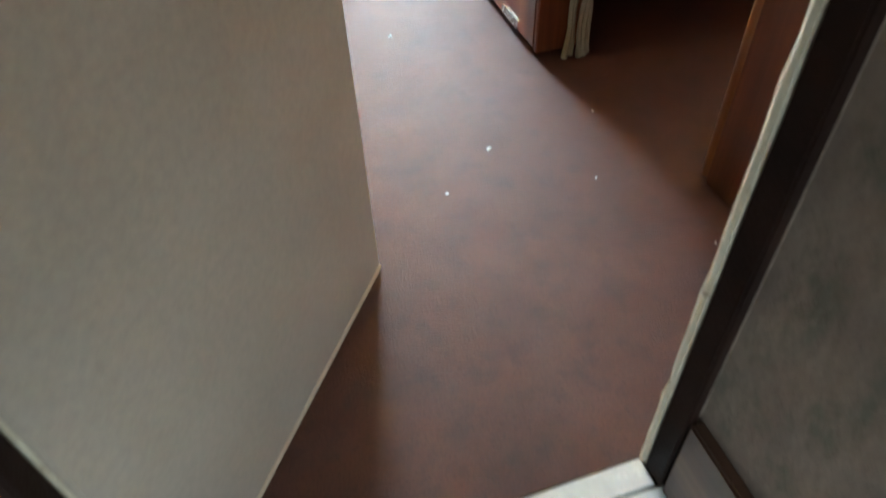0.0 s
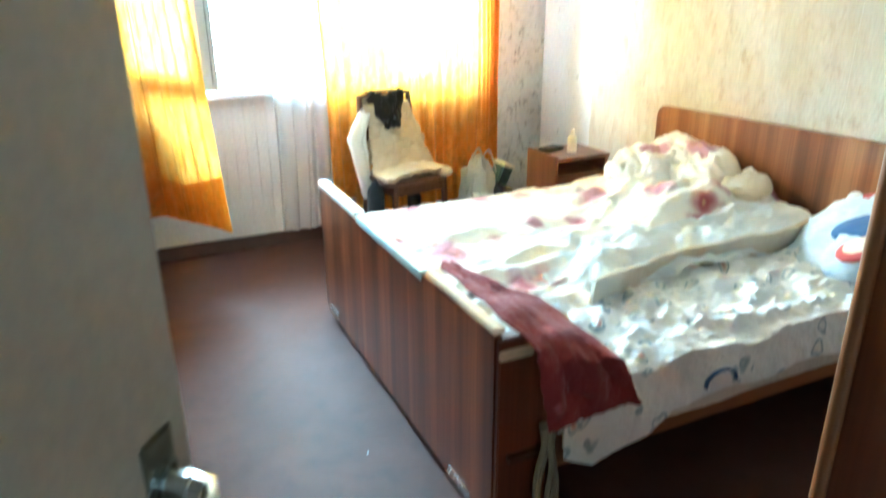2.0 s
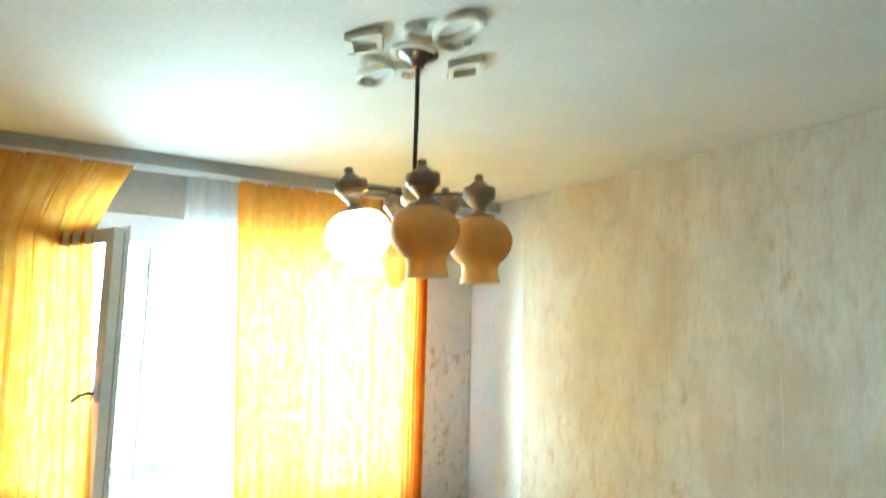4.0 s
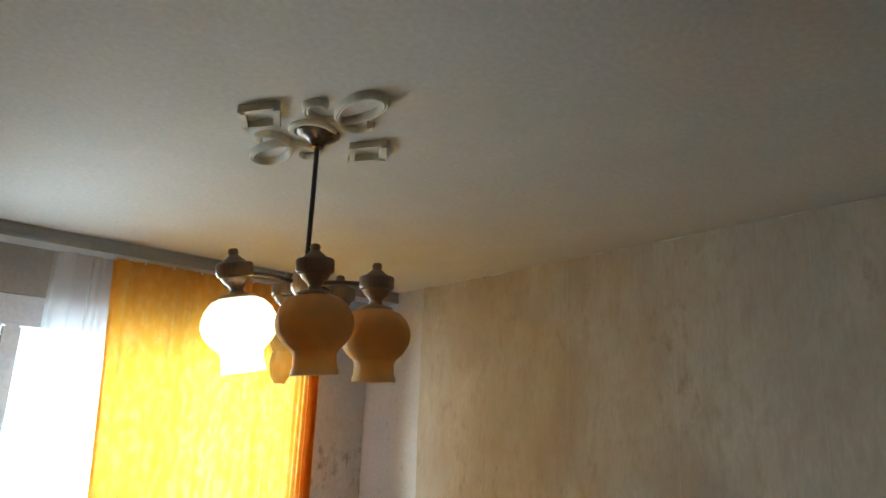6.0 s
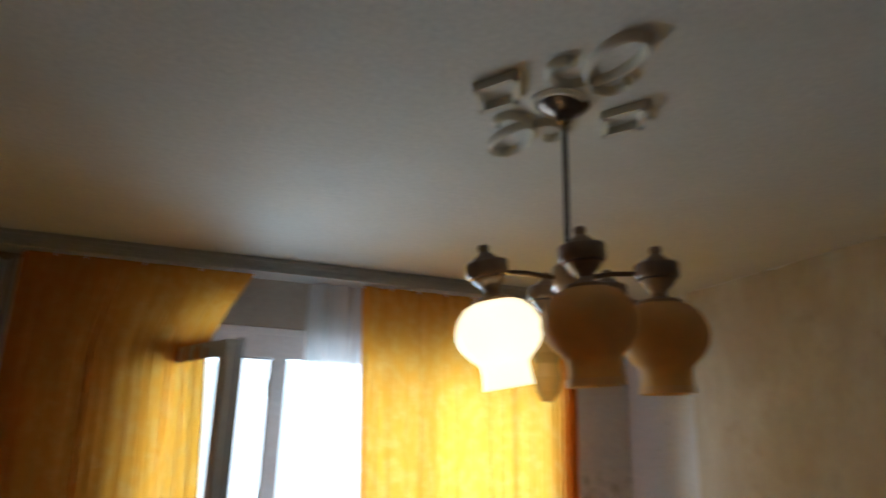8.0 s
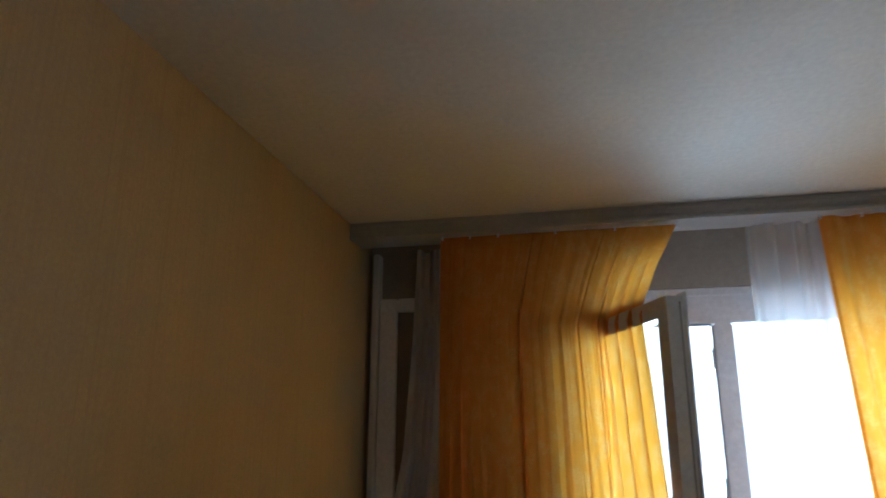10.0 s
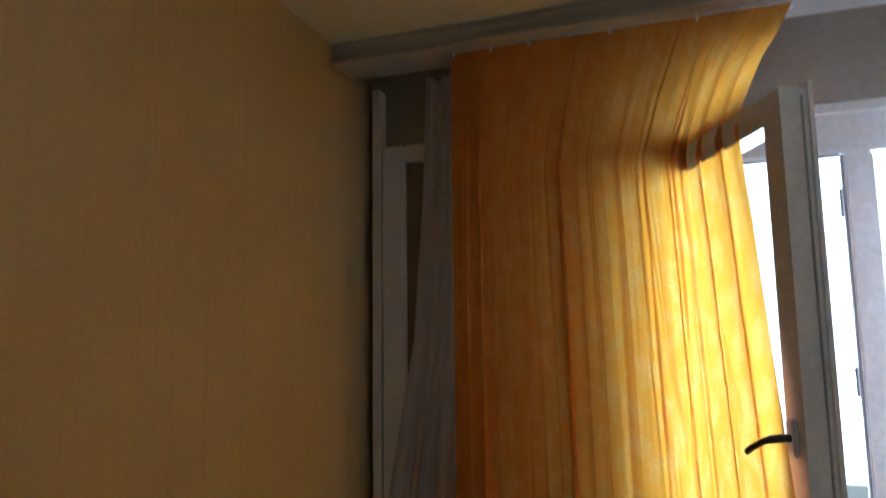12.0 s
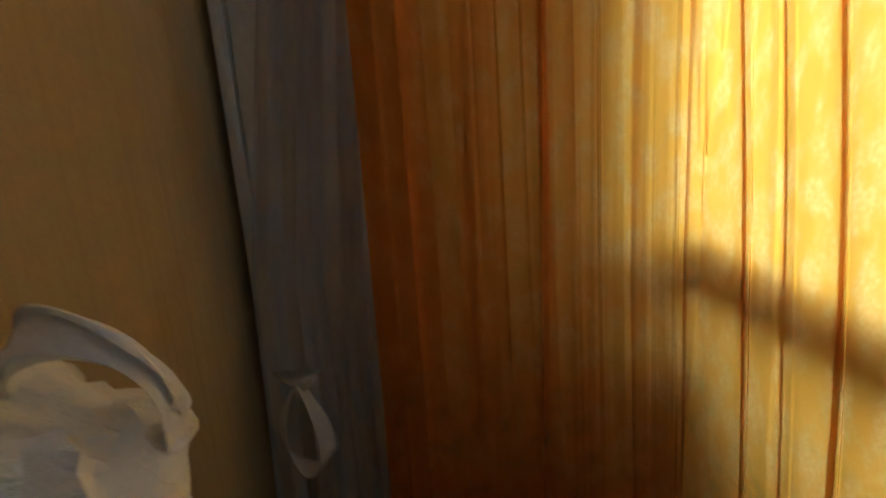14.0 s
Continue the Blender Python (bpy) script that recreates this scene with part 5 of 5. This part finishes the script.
part("leg", sheet(trouser(0.30), 18, 18), M_DARKCLOTH, tr, smooth=True).matrix_basis = Matrix.Translation((0, 0.06, 0)) @ Matrix.Diagonal((0.9, 0.7, 0.78, 1))

# ---------- nightstand ----------
ns = thing("nightstand", pose(2.435, 3.775, 0), "red-brown veneered nightstand with an open niche", "nightstand")
NW, ND, NH = 0.345, 0.285, 0.55
part("side_panel", boxes((0, 0.018, 0, ND, 0, NH + 0.008), bevel=0.002), M_STAND, ns)
part("side_panel", boxes((NW - 0.018, NW, 0, ND, 0, NH - 0.004), bevel=0.002), M_STAND, ns)
part("top", boxes((0.018, NW + 0.006, -0.008, ND, NH - 0.022, NH - 0.002), bevel=0.003), M_STAND, ns)
part("shelf", boxes((0.018, NW - 0.018, 0.004, ND - 0.01, 0.436, 0.452)), M_STAND, ns)
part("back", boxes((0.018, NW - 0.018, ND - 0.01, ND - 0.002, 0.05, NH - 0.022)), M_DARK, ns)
dr = part("drawer", boxes((0.021, NW - 0.021, 0.0, 0.018, 0.25, 0.432), bevel=0.002), M_STAND, ns)
part("knob", lathe([(0.001, 0.0), (0.007, 0.0), (0.007, 0.010), (0.013, 0.016), (0.001, 0.024)], 14), M_PLATE, dr, smooth=True).matrix_basis = pose(NW / 2, 0.0, 0.34, 90)
part("cupboard_door", boxes((0.021, NW - 0.021, 0.0, 0.018, 0.05, 0.244), bevel=0.002), M_STAND, ns)
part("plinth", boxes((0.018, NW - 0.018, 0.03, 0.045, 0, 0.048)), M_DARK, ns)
case = thing("black_case", pose(2.53, 3.965, 0.548, 0, 0, 20), "flat black plastic case on the nightstand", "case")
part("body", boxes((-0.07, 0.07, -0.04, 0.04, 0.0, 0.024), bevel=0.006), M_BLACKBOX, case)
part("lid_line", boxes((-0.0705, 0.0705, -0.0405, 0.0405, 0.012, 0.0135)), M_GASKET, case)
bt = thing("lotion_bottle", pose(2.612, 3.885, 0.548), "ivory plastic bottle with pale cap", "bottle")
part("body", lathe([(0.001, 0.0), (0.024, 0.001), (0.0265, 0.006), (0.0265, 0.075), (0.021, 0.088), (0.010, 0.094), (0.001, 0.095)], 22), M_IVORY, bt, smooth=True)
part("cap", lathe([(0.001, 0.093), (0.011, 0.093), (0.011, 0.118), (0.0085, 0.125), (0.001, 0.126)], 18), M_WHITE_EDGE, bt, smooth=True)

# ---------- bags on the floor ----------
def bag_body(name, m, r, mat, label, seed, handle_mat=None, grips=()):
    b = thing(name, m, label, "bag", "bags by the nightstand")
    part("body", blob(r[0], r[1], r[2], 0.22, 2.6, seed, -r[2] * 0.82, 4, 0.08), mat, b, smooth=True).matrix_basis = pose(0, 0, r[2] * 0.82)
    for x0, x1, z0, z1 in grips:
        part("handle", tube([(x0 + (x1 - x0) * k / 12, -0.02 + 0.01 * math.sin(k), z0 + (z1 - z0) * math.sin(math.pi * k / 12)) for k in range(13)], 0.009, 8, squash=0.5), handle_mat or mat, b, smooth=True)
    return b
bag_body("woven_bag", pose(2.12, 3.98, 0, 0, 0, 20), (0.17, 0.12, 0.185), M_CHECK, "black and white patterned woven bag", 3.0, M_DARKCLOTH, ((-0.06, 0.07, 0.22, 0.31),))
bag_body("dark_bag", pose(2.30, 4.12, 0, 0, 0, -10), (0.11, 0.13, 0.19), M_DARKCLOTH, "dark cloth bag standing against the nightstand", 6.0, M_DARKCLOTH)
bag_body("carrier_bag", pose(2.20, 4.20, 0, 0, 0, -30), (0.12, 0.10, 0.275), M_CARRIER, "stuffed white carrier bag among the bags", 9.0, M_CARRIER, ((-0.05, 0.04, 0.42, 0.55), (0.0, 0.10, 0.42, 0.54)))
tb = thing("teal_box", pose(2.29, 4.18, 0.30, 12, 20, 20), "teal plastic tub sticking out of the bags", "tub")
part("body", boxes((-0.05, 0.05, -0.04, 0.04, 0.0, 0.16), bevel=0.01), M_TEAL, tb)
part("rim", boxes((-0.054, 0.054, -0.044, 0.044, 0.15, 0.168), bevel=0.004), M_IVORY, tb)

# ---------- chest of drawers by the left wall ----------
CHX, CHY0, CHY1, CHZ = 0.262, 2.90, 3.63, 1.06
ch = thing("chest_of_drawers", pose(0, 0, 0), "tall brown chest of drawers with metal pulls", "chest of drawers")
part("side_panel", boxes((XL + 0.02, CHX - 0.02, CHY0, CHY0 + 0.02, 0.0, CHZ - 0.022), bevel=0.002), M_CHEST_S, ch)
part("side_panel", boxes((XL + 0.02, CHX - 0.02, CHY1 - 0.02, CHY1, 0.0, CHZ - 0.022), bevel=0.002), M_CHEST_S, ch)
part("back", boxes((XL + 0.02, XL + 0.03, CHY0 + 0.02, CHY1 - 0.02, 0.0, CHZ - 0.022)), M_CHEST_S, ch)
part("top", boxes((XL + 0.018, CHX, CHY0 - 0.006, CHY1 + 0.006, CHZ - 0.022, CHZ), bevel=0.003), M_CHEST, ch)
part("top_edging", boxes((CHX, CHX + 0.004, CHY0 - 0.006, CHY1 + 0.006, CHZ - 0.022, CHZ - 0.001)), M_PALE_EDGE, ch, "pale edging strip")
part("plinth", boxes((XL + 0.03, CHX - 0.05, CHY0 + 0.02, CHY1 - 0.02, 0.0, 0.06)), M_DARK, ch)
for k in range(5):
    z0, z1 = 0.065 + k * 0.202, 0.065 + k * 0.202 + 0.197
    dw = part("drawer", boxes((CHX - 0.02, CHX, CHY0 + 0.003, CHY1 - 0.003, z0, z1), bevel=0.002), M_CHEST, ch)
    for y in (CHY0 + 0.15, CHY1 - 0.15):
        part("pull", tube([(CHX - 0.001, y, z0 + 0.125), (CHX + 0.022, y, z0 + 0.120), (CHX + 0.024, y, z0 + 0.085), (CHX + 0.002, y, z0 + 0.075)], 0.0055, 8), M_METAL, dw, "small metal pull", True)

bottle = thing("water_bottle", pose(0.166, 3.290, CHZ) @ Matrix.Diagonal((0.84, 0.84, 1.09, 1)), "blue plastic water bottle standing on the chest", "bottle")
bottle_bm = lathe(shell([(0.012, 0.002), (0.045, 0.0), (0.0510, 0.010), (0.0525, 0.060), (0.0500, 0.075), (0.0525, 0.090), (0.0500, 0.105), (0.0525, 0.120), (0.0530, 0.215), (0.0515, 0.240), (0.044, 0.268), (0.033, 0.292), (0.022, 0.308), (0.0140, 0.316), (0.0138, 0.326)], 0.0012), 32)
for v in bottle_bm.verts:
    if v.co.z < 0.295:
        v.co.xy = v.co.xy * (1 + 0.05 * fbm(v.co.x * 38, v.co.y * 38, v.co.z * 22))
part("body", bottle_bm, M_BOTTLE, bottle)
part("neck_ring", lathe([(0.012, 0.318), (0.0168, 0.318), (0.0168, 0.3205), (0.012, 0.3205)], 24), M_BLUECAP, bottle)
cap_bm = lathe([(0.001, 0.338), (0.0138, 0.338), (0.0152, 0.3355), (0.0155, 0.323), (0.0148, 0.3215), (0.012, 0.3215)], 40)
for v in cap_bm.verts:
    if 0.3222 < v.co.z < 0.336:
        a = math.atan2(v.co.y, v.co.x)
        v.co.xy = v.co.xy * (1 + 0.03 * math.sin(a * 20))
part("cap", cap_bm, M_BLUECAP, bottle, "blue screw cap", True)

bag = thing("plastic_bag", pose(-0.03, 3.50, CHZ), "stuffed white plastic carrier bag on the chest", "bag")
part("body", blob(0.150, 0.105, 0.118, 0.20, 2.6, 12.0, -0.10, 5, 0.05), M_PLASTIC, bag, smooth=True).matrix_basis = pose(-0.03, 0, 0.10)
def strap(pts, w, lean):
    """A flat plastic strap, creased along its length."""
    P = [Vector(p) for p in pts]
    def fn(u, v):
        f = u * (len(P) - 1)
        i = min(int(f), len(P) - 2)
        p = P[i].lerp(P[i + 1], f - i)
        ww = w * (1 + 0.35 * math.sin(u * 7))
        return p + Vector(lean) * ((v - 0.5) * ww) + Vector((0, 0.006 * math.sin(v * 9 + u * 5), 0.003 * math.sin(v * 12)))
    return sheet(fn, 48, 8, thick=0.0012)
arc = [(0.009 + 0.045 * (1 - math.cos(t)), 0.035 - 0.02 * math.sin(t), 0.190 + (0.050 * math.sin(t) ** 0.8 if math.sin(t) > 1e-6 else 0.05 * math.sin(t))) for t in [1.28 * math.pi * k / 20 for k in range(21)]]
part("handle", strap(arc, 0.030, (0.25, 0.35, 0.9)), M_PLASTIC, bag, smooth=True)
arc2 = [(x * 0.8 - 0.11, y - 0.07, 0.15 + (z - 0.190) * 0.45) for x, y, z in arc]
part("handle", strap(arc2, 0.026, (0.2, 0.6, 0.5)), M_PLASTIC, bag, smooth=True)

pk = thing("snack_packet", pose(0.195, 2.97, CHZ), "red and white foil packet hanging over the chest edge", "packet")
def packet(u, v):
    x = -0.11 + 0.22 * u
    y = -0.07 + 0.15 * v
    z = 0.010 + 0.022 * math.sin(math.pi * u) * math.sin(math.pi * v) + 0.010 * fbm(u * 5, v * 5, 2.0)
    if y < -0.045:
        z -= 0.02
        y = -0.045 - 0.4 * (-0.045 - y)
    return (x, y - 0.04, max(z, 0.004) if v > 0.2 else z - 0.02 * (0.2 - v) / 0.2)
part("wrapper", sheet(packet, 26, 22, thick=0.006), M_REDPACK, pk, smooth=True)
st = thing("wooden_stick", pose(0.08, 3.13, CHZ, 0, 0, -8), "short brown wooden stick lying on the chest", "stick")
part("shaft", tube([(-0.12, 0, 0.012), (0.0, 0.002, 0.0125), (0.10, 0, 0.012)], lambda t: 0.012 - 0.002 * t, 10), M_BROWNBOX, st, smooth=True)
gb = thing("soap_box", pose(0.10, 3.24, CHZ, 0, 0, 12), "pale green soap box beside the bottle", "box")
part("body", boxes((-0.045, 0.045, -0.03, 0.03, 0, 0.030), bevel=0.006), M_GREENBOX, gb)
part("lid", boxes((-0.047, 0.047, -0.032, 0.032, 0.018, 0.034), bevel=0.006), M_GREENBOX, gb)

# ---------- small litter on the carpet ----------
for x, y, s in ((0.794, 1.641, 0.010), (1.152, 1.700, 0.007), (0.62, 1.50, 0.005), (1.02, 1.42, 0.004), (1.18, 1.10, 0.005), (0.70, 2.35, 0.006), (0.93, 2.55, 0.004)):
    ln_ = thing("lint", pose(x, y, 0.0, 0, 0, 40 * x), "white scrap of lint on the carpet", "lint", "lint on the carpet")
    part("scrap", blob(s, s * 0.45, 0.003, 0.5, 5.0, x * 7, -0.002, 2), M_WHITECLOTH, ln_, smooth=True).matrix_basis = pose(0, 0, 0.002)

# ---------- hallway tiles ----------
hall = setting("floor_hall", boxes((-0.6, 0.753, -1.3, YH, -0.12, -0.006), (DX0, DX1, YH, YD, -0.12, -0.006)), M_GROUT, "white ceramic hallway floor tiles with grey joints")
tile_mesh = mesh_of("tile", boxes((0.003, 0.297, 0.003, 0.297, -0.010, 0.001), bevel=0.002), M_TILE)
cut_mesh = mesh_of("tile", boxes((0.003, 0.150, 0.003, 0.297, -0.010, 0.001), bevel=0.002), M_TILE)
for i in range(5):
    for j in range(6):
        t = new("tile", tile_mesh if i < 4 else cut_mesh)
        t.parent = hall
        t.matrix_basis = pose(-0.6 + 0.3 * i, YH - 0.3 * (j + 1), 0)
edge_tile = mesh_of("tile", boxes((0.003, 0.278, 0.003, YD - YH - 0.004, -0.010, 0.001), bevel=0.002), M_TILE)
for i in range(3):
    t = new("tile", edge_tile)
    t.parent = hall
    t.matrix_basis = pose(DX0 + 0.003 + 0.281 * i, YH, 0)
